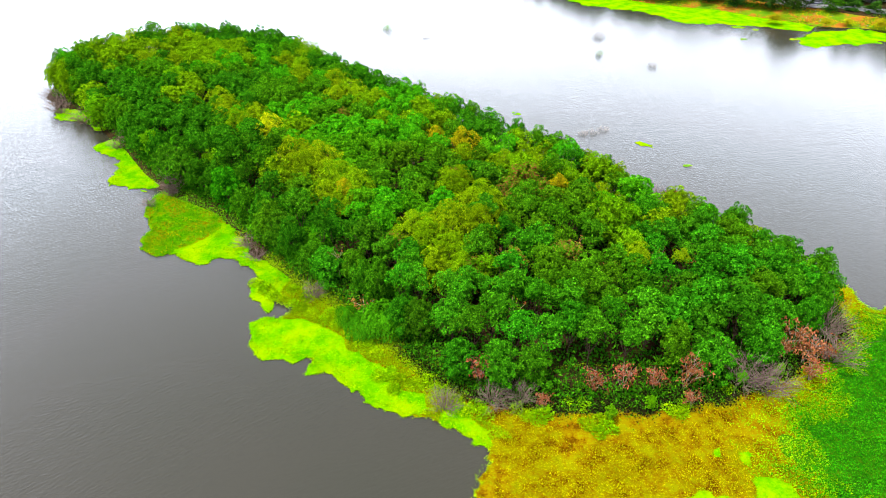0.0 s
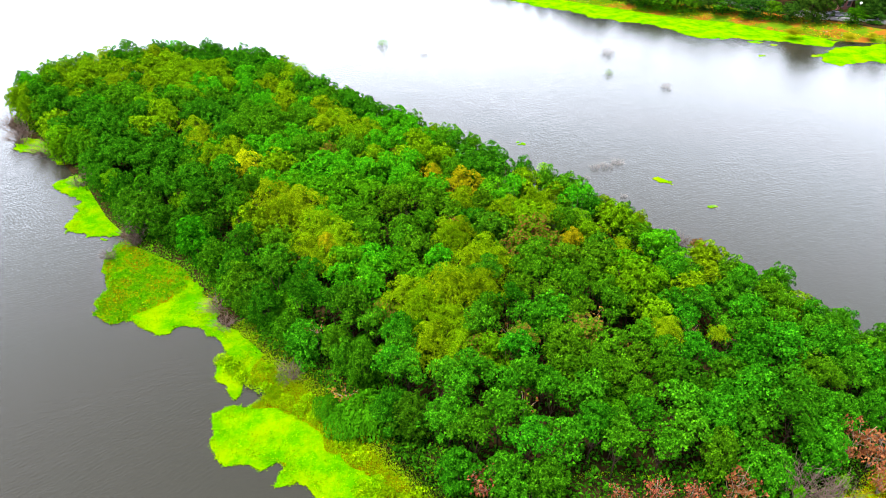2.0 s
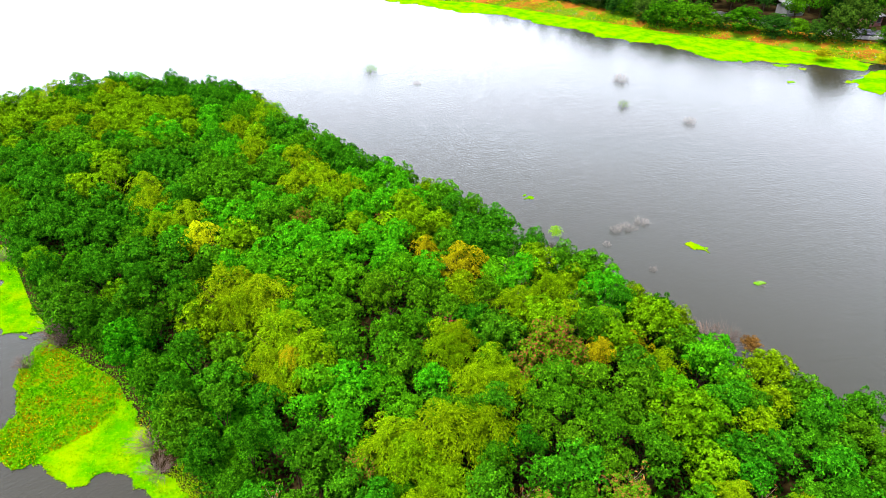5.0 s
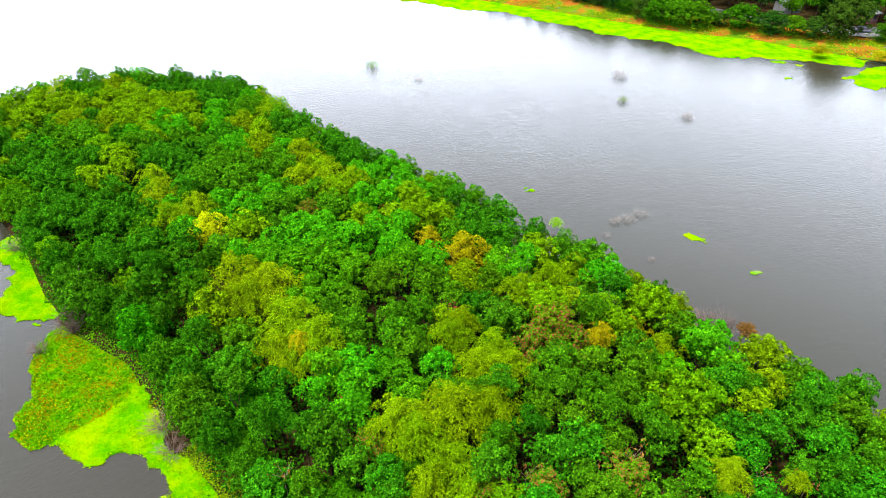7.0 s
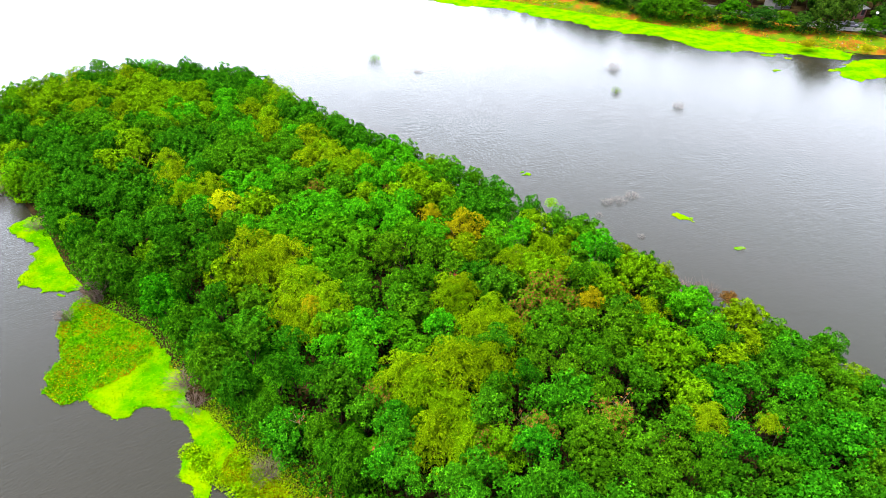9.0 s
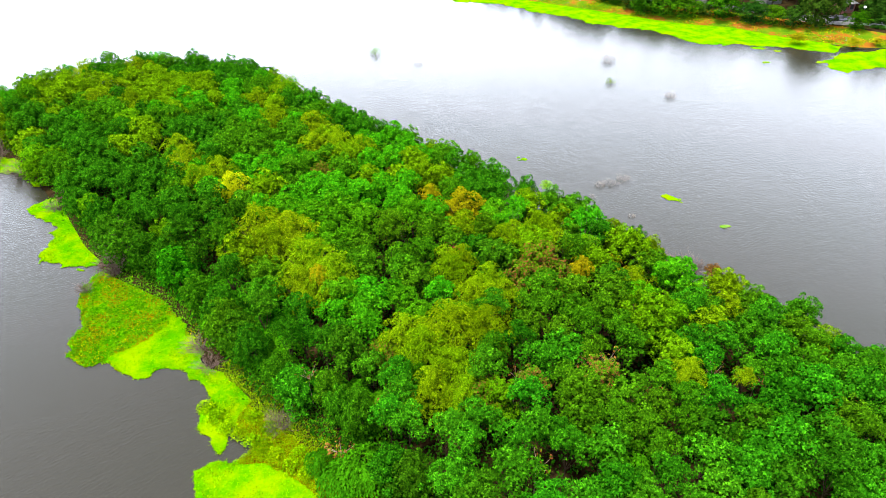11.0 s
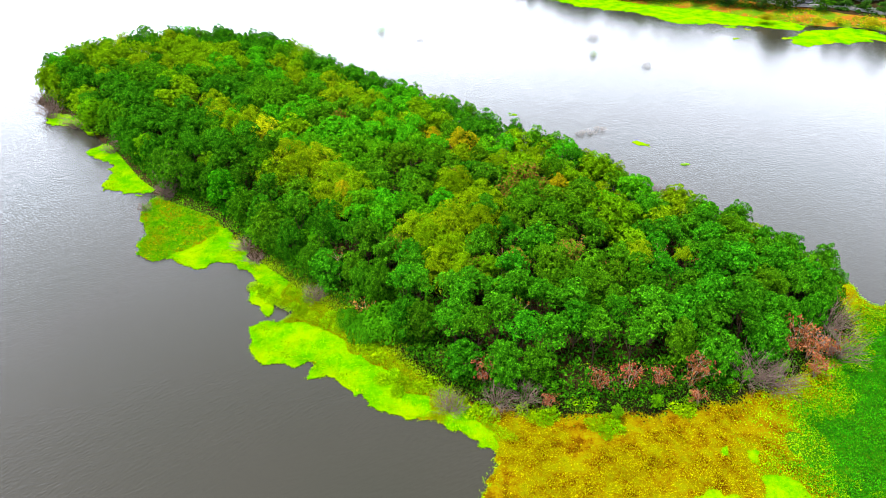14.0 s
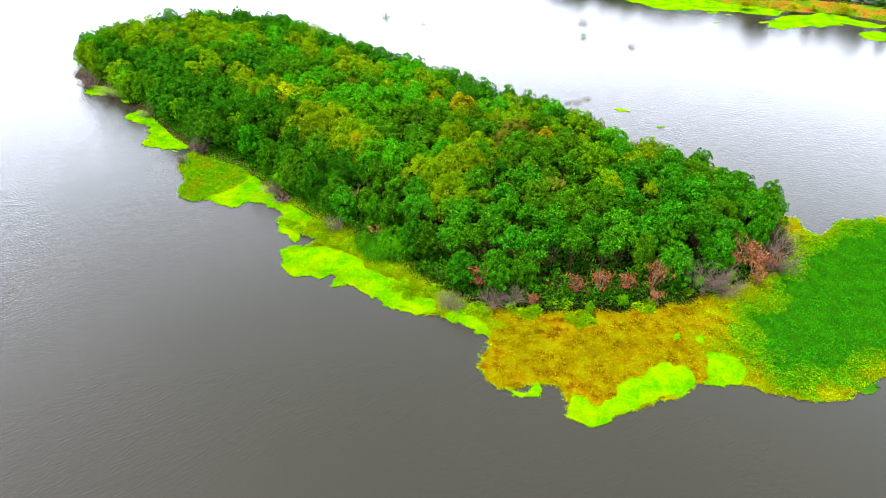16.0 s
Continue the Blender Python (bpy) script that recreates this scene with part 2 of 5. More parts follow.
M_DEAD = leaf_material("red_brown_dead_leaves", (0.05, 0.013, 0.005), (0.115, 0.034, 0.013), (0.2, 0.085, 0.038), 0.012)
M_VINE = leaf_material("creeper_leaves", (0.008, 0.05, 0.0003), (0.016, 0.09, 0.001), (0.035, 0.15, 0.002), 0.012)
M_WEEDLEAF = leaf_material("yellow_weed_leaves", (0.045, 0.05, 0.0002), (0.145, 0.14, 0.0003), (0.32, 0.32, 0.0005), 0.01, 0.1)
M_FIELD = leaf_material("hyacinth_leaves", (0.003, 0.045, 0.0006), (0.013, 0.108, 0.001), (0.045, 0.2, 0.0016), 0.01, 0.12)
M_LIMELEAF = leaf_material("duckweed_flecks", (0.04, 0.12, 0.0), (0.07, 0.19, 0.0), (0.12, 0.22, 0.0), 0.01, 0.05)
M_REED = leaf_material("reed_blades", (0.03, 0.08, 0.0002), (0.085, 0.18, 0.0003), (0.18, 0.28, 0.0006), 0.012, 0.12)


# ---- mesh helpers ----
from mathutils import geometry


def part(name, me, mat, parent, label=""):
    me.materials.append(mat)
    ob = new(name, me)
    ob.parent = parent
    if label:
        ob["label"] = label
    return ob


def thing(name, x, y, z=0.0, turn=0.0):
    ob = new(name)
    ob.empty_display_size = 0.3
    ob.matrix_basis = pose(x, y, z, 0, 0, turn)
    return ob


def mesh(name, verts, faces):
    me = bpy.data.meshes.new(name)
    me.from_pydata(np.asarray(verts).reshape(-1, 3).tolist(), [], [tuple(f) for f in faces])
    me.update()
    return me


def unit(v):
    return v / np.maximum(np.linalg.norm(v, axis=-1, keepdims=True), 1e-6)


def leaves(name, p, d, nrm, length, width, droop=0.15):
    """A mesh of folded blades: foot p, way d, upper side nrm."""
    k = len(p)
    d = unit(d)
    s = unit(np.cross(d, nrm))
    up = np.cross(s, d)
    length, width = np.broadcast_to(length, k)[:, None], np.broadcast_to(width, k)[:, None]
    mid = p + d * length * 0.5
    v = np.stack([p, mid + s * width * 0.5 + up * width * 0.18, p + d * length - np.array([0, 0, 1.0]) * length * droop, mid - s * width * 0.5 + up * width * 0.18], 1).reshape(-1, 3)
    i = np.arange(k) * 4
    f = np.concatenate([np.stack([i, i + 1, i + 2], 1), np.stack([i, i + 2, i + 3], 1)])
    me = bpy.data.meshes.new(name)
    me.from_pydata(v.tolist(), [], f.tolist())
    me.update()
    return me


def blades(name, p, d, nrm, length, width):
    """Small leaves as single pointed blades, for crowns that are seen from afar."""
    d = unit(d)
    s = unit(np.cross(d, nrm)) * (np.broadcast_to(width, len(p))[:, None] * 0.5)
    tip = p + d * np.broadcast_to(length, len(p))[:, None]
    v = np.stack([p + s + (tip - p) * 0.2, tip, p - s + (tip - p) * 0.2], 1).reshape(-1, 3)
    me = bpy.data.meshes.new(name)
    me.from_pydata(v.tolist(), [], np.arange(len(v)).reshape(-1, 3).tolist())
    me.update()
    return me


def tubes(name, paths, sides=4):
    """A mesh of tapered branches: each path is (points, radius at the foot, radius at the tip)."""
    verts, faces = [], []
    for pts, r0, r1 in paths:
        pts = np.asarray(pts, float)
        base = len(verts)
        for k, p in enumerate(pts):
            t = unit(pts[min(k + 1, len(pts) - 1)] - pts[max(k - 1, 0)])
            a = unit(np.cross(t, [0.3, 0.9, 0.2]))
            b = np.cross(t, a)
            r = r0 + (r1 - r0) * k / (len(pts) - 1)
            for j in range(sides):
                w = 2 * math.pi * j / sides
                verts.append(p + (a * math.cos(w) + b * math.sin(w)) * r)
        for k in range(len(pts) - 1):
            for j in range(sides):
                q = base + k * sides
                faces.append((q + j, q + (j + 1) % sides, q + sides + (j + 1) % sides, q + sides + j))
        faces.append(tuple(base + (len(pts) - 1) * sides + j for j in range(sides)))
    me = mesh(name, np.array(verts), faces)
    me.polygons.foreach_set("use_smooth", [True] * len(me.polygons))
    return me


def fractal(x, y, seed=0.0, octaves=4):
    return sum(noise.noise((x * 2 ** k + seed, y * 2 ** k - seed, seed)) / 2 ** k for k in range(octaves))


def mottle(x, y, seed):
    """Smooth patches for many points at once."""
    x, y = np.asarray(x, float), np.asarray(y, float)
    total = np.zeros(x.shape)
    for k in range(7):
        f, a = 1.0 * 1.5 ** k, seed * 3.1 + k * 2.4
        total = total + np.sin((x * math.cos(a) + y * math.sin(a)) * f * 1.9 + seed * k + 1.3 * np.sin((y * math.cos(a) - x * math.sin(a)) * f * 1.3 + k)) / 1.35 ** k
    return total * 0.3


def curve_round(points, step=0.2, jag=0.8, seed=1.0, grain=0.5):
    """A closed, ragged shoreline through the control points."""
    pts = [Vector((x, y)) for x, y in points]
    k, out = len(pts), []
    for i in range(k):
        a, b, c, d = pts[i - 1], pts[i], pts[(i + 1) % k], pts[(i + 2) % k]
        m = max(2, int((c - b).length / step))
        for j in range(m):
            t = j / m
            q = 0.5 * ((2 * b) + (c - a) * t + (2 * a - 5 * b + 4 * c - d) * t * t + (3 * b - a - 3 * c + d) * t ** 3)
            dx, dy = fractal(q.x * grain, q.y * grain, seed, 5), fractal(q.x * grain, q.y * grain, seed + 31, 5)
            out.append((q.x + dx * jag, q.y + dy * jag))
    return out


def inside(x, y, poly):
    """Which of the points x, y lie in the outline."""
    x, y = np.asarray(x, float), np.asarray(y, float)
    r = np.zeros(x.shape, bool)
    px, py = np.array(poly).T
    for i in range(len(px)):
        x0, y0, x1, y1 = px[i - 1], py[i - 1], px[i], py[i]
        if y0 != y1:
            r ^= ((y0 > y) != (y1 > y)) & (x < (x1 - x0) * (y - y0) / (y1 - y0) + x0)
    return r


def edge_distance(x, y, poly, closed=True):
    p = np.array(poly, float)
    q = np.roll(p, 1, 0) if closed else p[:-1]
    p = p if closed else p[1:]
    best = np.full(np.shape(x), 1e9)
    for (x0, y0), (x1, y1) in zip(q, p):
        dx, dy = x1 - x0, y1 - y0
        t = np.clip(((x - x0) * dx + (y - y0) * dy) / (dx * dx + dy * dy + 1e-9), 0, 1)
        best = np.minimum(best, np.hypot(x - x0 - t * dx, y - y0 - t * dy))
    return best


def slab(name, outline, top, low=-0.15):
    """A flat floating raft with an edge of its own."""
    bm = bmesh.new()
    k = len(outline)
    flat, _, tris, _, _, _ = geometry.delaunay_2d_cdt([Vector(p) for p in outline], [], [list(range(k))], 1, 1e-4)
    vt = [bm.verts.new((p.x, p.y, top)) for p in flat]
    for t in tris:
        bm.faces.new([vt[i] for i in t])
    vs = [bm.verts.new((x, y, top)) for x, y in outline]
    ring = [bm.verts.new((v.co.x, v.co.y, low)) for v in vs]
    for i in range(len(vs)):
        try:
            bm.faces.new((vs[i - 1], vs[i], ring[i], ring[i - 1]))
        except ValueError:
            pass
    me = bpy.data.meshes.new(name)
    bm.to_mesh(me)
    bm.free()
    return me


def scatter(count, poly, rng):
    p = np.array(poly)
    lo, hi = p.min(0), p.max(0)
    x, y = rng.uniform(lo[0], hi[0], count * 4), rng.uniform(lo[1], hi[1], count * 4)
    ok = inside(x, y, poly)
    return np.stack([x[ok], y[ok]], 1)[:count]


# ---- the lie of the land ----
LAND = [(-74, 108), (-62, 99.5), (-53, 90), (-44, 79), (-38, 73.5), (-30, 69), (-23, 60.5), (-17, 54.5), (-10.5, 49.5), (-6.5, 45.5), (-2, 41), (1, 38.5),
        (5, 37.5), (12, 37), (18, 37.3), (25, 38.8), (31, 41.5), (37.5, 45.5), (41, 49), (41.5, 52.6), (39.3, 56.8), (35.5, 61.4), (30.5, 67.1), (23.9, 72.2), (18.4, 78.2),
        (12.6, 85.1), (5.8, 91.8), (-0.2, 98.3), (-9.1, 103.4), (-11.8, 108.2), (-16.8, 110.6), (-23.6, 117.8), (-34.5, 131), (-47.8, 136.4), (-60, 134.6), (-70.5, 130), (-77, 119)]
BANK = [(-400, 420), (-150, 300), (-60, 240), (-7.7, 217), (8.6, 213.5), (25, 203.5), (39, 194.5), (50, 187.4), (58, 181.5), (72, 177), (80, 170), (88, 165), (94, 161.5), (104, 160.5), (110, 156), (116, 150), (150, 138), (400, 90), (900, 0)]
bank_x, bank_y = np.array(BANK, float).T


def ground_height(x, y):
    isl = edge_distance(x, y, LAND) * np.where(inside(x, y, LAND), 1, -1)
    a = np.clip(0.15 + isl * 0.12, -1.5, 0.55)
    b = np.clip((y - np.interp(x, bank_x, bank_y)) * 0.17, -1.5, 1.6)
    far = np.clip((np.hypot(x, y - 60) - 420) * 0.1, -1.5, 2.0)
    return np.maximum(np.maximum(a, b), far)


gx = np.concatenate([[-3500, -1500, -700, -450, -300, -200, -140], np.arange(-100, 152, 1.6), [170, 220, 320, 450, 700, 1500, 3500]])
gy = np.concatenate([[-3500, -1500, -700, -380, -200, -60, 0], np.arange(14, 270, 1.6), [290, 330, 450, 700, 1500, 3500]])
X, Y = np.meshgrid(gx, gy)
Z = ground_height(X, Y)
nx, ny = len(gx), len(gy)
idx = (np.arange(ny - 1)[:, None] * nx + np.arange(nx - 1)[None]).ravel()
ground = new("ground", mesh("ground", np.stack([X, Y, Z], -1), np.stack([idx, idx + 1, idx + nx + 1, idx + nx], 1).tolist()))
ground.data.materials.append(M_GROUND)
ground.data.polygons.foreach_set("use_smooth", [True] * len(ground.data.polygons))
tagged(ground, "reddish soil and grass of lake bed, island and bank", "ground", kind="structure")

water = new("water", mesh("water", [(-3500, -3500, 0), (3500, -3500, 0), (3500, 3500, 0), (-3500, 3500, 0)], [(0, 1, 2, 3)]))
water.data.materials.append(M_WATER)
tagged(water, "wide calm murky grey lake with fine ripples", "lake", kind="structure")


# ---- floating rafts round the island ----
def raft(points, top, mat, label, category, seed, jag=0.8, step=0.18):
    line = curve_round(points, step, jag, seed)
    ob = new("duckweed_mat" if mat is M_LIME else "weed_bed", slab("raft", line, top))
    ob.data.materials.append(mat)
    tagged(ob, label, category, "floating mats round the island", "stuff")
    return line


APRON = [(-22.8, 57.6), (-19.8, 55.8), (-18.6, 51.8), (-16.4, 49.2), (-18.2, 46), (-16.8, 43.2), (-13.1, 42.1), (-9.3, 39.8), (-6.4, 37), (-1.9, 35.3), (3, 33), (3.8, 31.1), (2.2, 28),
         (5.2, 24.9), (9.3, 25.2), (10.8, 22), (14.2, 22.4), (20.3, 24.4), (22.8, 25.8), (26.5, 26), (30.4, 24.4), (35.1, 24.3), (40.8, 27.4), (50, 30), (64, 38), (70, 48), (62, 54), (53.8, 54.4), (50.5, 53.7), (46.7, 50.6), (44.8, 52.3), (44.5, 55),
         (38, 52), (28, 44), (12, 41), (2, 42), (-8, 50), (-18, 59)]
apron_line = raft(APRON, 0.03, M_BED, "brown and yellow floating water weed round the island's foot", "water weed", 3.1)
SPIT = [
    (-40.6, 72.1), (-40.4, 69.1), (-39.3, 66.4), (-38.1, 64.3), (-38.0, 62.3), (-37.2, 60.3),
    (-35.7, 59.0), (-32.8, 58.7), (-29.1, 57.6), (-24.4, 59.2), (-24.9, 63.8), (-26.8, 69.0),
    (-31.3, 72.9), (-37.3, 74.8),
]
spit_line = raft(SPIT, 0.03, M_SPIT, "green and rust-brown weed spit beside the island", "water weed", 4.7)
LIME = [
    ([(-69.7, 101.5), (-67.5, 97.9), (-64.4, 97.2), (-59, 97.0), (-60, 99.5), (-66, 102.5)], 1),
    ([(-60, 94.6), (-57, 93.4), (-53, 93.2), (-56, 95.2)], 2),
    ([(-56.2, 88.5), (-53.8, 84.8), (-51.5, 83.7), (-49.3, 79.8), (-49.0, 76.4), (-46.4, 75), (-42, 74.8), (-40, 78), (-46, 83), (-51, 90)], 3),
    ([
    (-33.6, 59.2), (-31.1, 57.9), (-29.2, 57.0), (-28.2, 57.9), (-25.6, 58.7), (-24.1, 56.9),
    (-21.8, 55.0), (-21.6, 53.4), (-21.8, 52.4), (-20.7, 50.9), (-19.4, 49.5), (-18.4, 49.6),
    (-18.7, 51.6), (-17.7, 53.7), (-18.5, 55.6), (-20.7, 56.8), (-23.2, 59.1), (-25.4, 61.8),
    (-27.7, 65.4), (-29.2, 65.8), (-29.5, 63.5), (-30.7, 61.4), (-32.4, 60.1),
], 4),
    ([(-17.6, 47.6), (-19.7, 47.3), (-19.9, 45.4), (-18.1, 42), (-14.5, 41.8), (-13.1, 42), (-12.7, 40.4), (-9.3, 39.4), (-8.4, 37.6), (-5.1, 35.8), (-1.8, 35), (-1.2, 36.6), (-4.5, 38.6), (-6, 41), (-9.5, 43.5), (-12, 46.3), (-15, 47.5)], 5),
    ([(-0.6, 34.8), (2.2, 33.2), (3.8, 32.2), (4.2, 33.5), (2.0, 34.8), (2.3, 36.3), (0.4, 36.4)], 6),
    ([
    (5.0, 24.7), (5.5, 25.4), (7.0, 25.3), (7.9, 26.0), (8.3, 25.1), (6.7, 24.7),
], 7),
    ([
    (10.1, 22.2), (10.8, 24.0), (11.9, 24.1), (12.8, 23.3), (14.5, 24.3), (15.3, 25.7),
    (17.4, 26.7), (18.7, 27.8), (20.2, 28.4), (21.2, 27.8), (22.1, 28.1), (22.7, 27.1),
    (22.2, 25.3), (21.2, 24.6), (18.8, 24.2), (16.4, 22.8), (14.9, 22.5), (13.4, 21.6),
    (11.4, 21.1),
], 8),
    ([
    (23.4, 25.9), (24.3, 28.0), (24.7, 29.5), (25.6, 29.9), (27.3, 29.5), (27.6, 28.3),
    (27.5, 27.0), (26.5, 25.9), (24.8, 25.3),
], 9),
    ([
    (24.3, 32.2), (25.1, 32.4), (25.5, 31.8), (24.9, 30.8), (24.4, 31.6),
], 10),
    ([
    (22.3, 32.6), (22.9, 32.8), (22.8, 32.0), (22.3, 31.8),
], 11),
]
lime_lines = [raft(p, 0.07 + 0.006 * (k % 3), M_LIME, "bright lime-green duckweed mat floating at the shore", "duckweed", 7.0 + k, 0.9 if k < 8 else 0.5) for p, k in LIME]

# ---- plants: one maker for each kind ----
def rand_dirs(rng, k):
    return unit(rng.normal(size=(k, 3)))


def broadleaf_crown(seed, R=2.8, top=6.2, low=1.0, lobes=20, clumps=7, per=44, size=0.92, fall=2.3, inner=26):
    """Lobes carry clumps, clumps carry leaf tufts; gaps stay between them."""
    rng = np.random.default_rng(seed)
    P, D, N, L = [], [], [], []
    mid = low + (top - low) * 0.5
    for k in range(lobes):
        a = k * 2.4 + rng.uniform(-0.4, 0.4)
        f = (k + 0.5) / lobes
        out = math.sqrt(min(1, f * 1.1)) * R * rng.uniform(0.62, 0.88)
        z = top - 0.8 - (top - low - 1.6) * f ** fall + rng.uniform(-0.9, 0.75)
        c = np.array([math.cos(a) * out, math.sin(a) * out, z])
        rl = R * rng.uniform(0.17, 0.31)
        away = unit(np.array([c[0], c[1], (z - mid) * 0.8 + 0.8]))
        # big shaded leaves pack the inside of the lobe
        w = rand_dirs(rng, inner)
        P.append(c + w * rl * rng.uniform(0.1, 0.6, (inner, 1)))
        D.append(rand_dirs(rng, inner))
        N.append(w + rand_dirs(rng, inner) * 0.5)
        L.append(rng.uniform(0.42, 0.66, inner) * max(1, size))
        for j in range(clumps):
            g = j * 2.39996 + k
            s = 1 - 1.55 * (j + 0.5) / clumps
            side = math.sqrt(1 - s * s)
            u = unit(np.array([math.cos(g) * side, math.sin(g) * side, s]) + away * 0.45 + rng.normal(size=3) * 0.18)
            q = c + u * rl * rng.uniform(0.7, 1.2)
            rc = rng.uniform(0.24, 0.4)
            w = unit(rand_dirs(rng, per) + u * 0.7 + np.array([0, 0, 0.35]))
            P.append(q + w * rc * rng.uniform(0.35, 0.95, (per, 1)))
            D.append(w * 0.75 + rand_dirs(rng, per) * 0.55 + np.array([0, 0, -0.15]))
            N.append(w * 0.6 + np.array([0, 0, 0.8]) + rand_dirs(rng, per) * 0.3)
            L.append(rng.uniform(0.14, 0.27, per) * size)
    P, D, N, L = np.concatenate(P), np.concatenate(D), np.concatenate(N), np.concatenate(L)
    return blades("broadleaf_crown", P, D, N, L, np.where(L > 0.39 * size, L * 1.1, L * 0.62))


def tufted_crown(seed, R=2.8, top=6.2, low=1.6, boughs=8, heads=8, per=48, skirt=60, core=220, head=0.38, leaf=0.25, squat=0.72):
    """A domed crown: boughs are small domes of their own, each set with rounded cushions of leaves; dark gaps stay between."""
    rng = np.random.default_rng(seed)
    P, D, N, L = [], [], [], []
    for k in range(boughs):
        a = k * 2.39996 + rng.uniform(-0.35, 0.35)
        f = k / max(1, boughs - 1)
        out = R * 0.66 * math.sqrt(f) * rng.uniform(0.8, 1.2)
        rb = R * rng.uniform(0.34, 0.46)
        c = np.array([math.cos(a) * out, math.sin(a) * out, top - rb * squat - (top - low) * 0.34 * f ** 1.5 - rng.uniform(0, 1.2) * (k > 0)])
        for j in range(heads):
            g = j * 2.39996 + k * 1.7
            s = 1 - 1.05 * (j + 0.25) / heads
            side = math.sqrt(max(0, 1 - s * s))
            u = unit(np.array([math.cos(g) * side, math.sin(g) * side, s]) + rng.normal(size=3) * 0.2)
            rh = head * rng.uniform(0.65, 1.3)
            q = c + u * rb * rng.uniform(0.85, 1.1) * [1, 1, squat]
            w = rand_dirs(rng, per)
            w = unit(w + u * 0.75 + np.array([0, 0, 0.35]))
            P.append(q + w * rh * rng.uniform(0.75, 1.05, (per, 1)))
            D.append(np.cross(w, rand_dirs(rng, per)) + w * 0.45 + np.array([0, 0, -0.22]))
            N.append(w + rng.normal(size=(per, 3)) * 0.18)
            L.append(rng.uniform(0.75, 1.3, per) * leaf)
        # shaded leaves within and under the bough
        w = rand_dirs(rng, skirt) * [0.85, 0.85, 0.55] - np.array([0, 0, 0.35])
        P.append(c + w * rb * 0.72)
        D.append(rand_dirs(rng, skirt))
        N.append(w + rand_dirs(rng, skirt) * 0.7)
        L.append(rng.uniform(0.3, 0.48, skirt))
    w = rand_dirs(rng, core) * [1, 1, 0.55]
    P.append(w * R * rng.uniform(0.2, 0.7, (core, 1)) + [0, 0, low + (top - low) * 0.32])
    D.append(rand_dirs(rng, core))
    N.append(rand_dirs(rng, core))
    L.append(rng.uniform(0.35, 0.55, core))
    P, D, N, L = np.concatenate(P), np.concatenate(D), np.concatenate(N), np.concatenate(L)
    return blades("leafy_crown", P, D, N, L, L * 0.72)


def bushy_crown(seed, R=2.8, top=6.2):
    """A crown that is leafy down to the ground, for the island's rim."""
    return tufted_crown(seed, R, top, low=-1.6, boughs=13, heads=8, skirt=60, core=260)


def feathery_crown(seed, R=2.8, top=6.4, plumes=42, per=160):
    """Arching plumes of fine narrow leaflets that rise from the middle and hang over at the tip."""
    rng = np.random.default_rng(seed)
    P, D, N, L = [], [], [], []
    for k in range(plumes):
        a = k * 2.39996 + rng.uniform(-0.5, 0.5)
        f = (k + 0.4) / plumes
        long = rng.uniform(0.8, 1.9)
        reach = R * math.sqrt(f) * rng.uniform(0.85, 1.2)
        peak = top - 1.5 * f ** 1.6 - rng.uniform(0, 1.7) * (k > 2)
        wide = rng.uniform(0.12, 0.3)
        way, side = np.array([math.cos(a), math.sin(a), 0]), np.array([-math.sin(a), math.cos(a), 0])
        t = rng.uniform(0, 1, per)
        along = reach - long * 0.85 + t * long
        h = peak - 1.5 * np.abs(t - 0.4) ** 1.7 * np.where(t > 0.4, 1.9, 1.0)
        v = rng.normal(size=per) * wide
        P.append(way * along[:, None] + side * v[:, None] + np.array([0, 0, 1]) * (h - 1.3 * v * v - rng.uniform(0, 0.3, per) ** 1.5)[:, None])
        D.append(way * 0.7 + side * (np.sign(v) * 0.7)[:, None] + rng.normal(size=(per, 3)) * 0.25 + np.array([0, 0, 1]) * (-0.15 - 0.6 * t)[:, None])
        N.append(np.array([0, 0, 1]) + way * (t - 0.3)[:, None] * 0.9 + side * (v * 2)[:, None] + rng.normal(size=(per, 3)) * 0.25)
        L.append(rng.uniform(0.12, 0.27, per))
    inner = 320
    w = rand_dirs(rng, inner) * [1, 1, 0.6]
    P.append(w * R * rng.uniform(0.1, 0.75, (inner, 1)) + [0, 0, top * 0.52])
    D.append(rand_dirs(rng, inner))
    N.append(rand_dirs(rng, inner))
    L.append(rng.uniform(0.42, 0.6, inner))
    P, D, N, L = np.concatenate(P), np.concatenate(D), np.concatenate(N), np.concatenate(L)
    return blades("feathery_crown", P, D, N, L, np.where(L > 0.4, L * 0.6, L * 0.3))


def creeper_crown(seed, R=2.4, top=4.0, count=3000):
    """A drape of creeper over a stump: small leaves laid like shingles on a lumpy mound."""
    rng = np.random.default_rng(seed)
    a, t = rng.uniform(0, 2 * math.pi, count), np.sqrt(rng.uniform(0.0, 1, count))
    lump = np.array([fractal(math.cos(q) * s * 1.6, math.sin(q) * s * 1.6, seed) for q, s in zip(a, t)])
    z = top * (np.sqrt(np.clip(1.02 - t ** 2.4, 0, 1)) * (0.86 + 0.3 * lump))
    r = R * t * (1 + 0.25 * lump)
    P = np.stack([np.cos(a) * r, np.sin(a) * r, z], 1)
    n = unit(np.stack([np.cos(a) * t ** 3, np.sin(a) * t ** 3, 1.1 - t ** 2], 1))
    D = np.stack([np.cos(a), np.sin(a), -1.5 * t], 1) + rng.normal(size=(count, 3)) * 0.5
    L = rng.uniform(0.18, 0.32, count)
    return leaves("creeper_drape", P + n * 0.05, D, n + rng.normal(size=(count, 3)) * 0.25, L, L * 0.75)


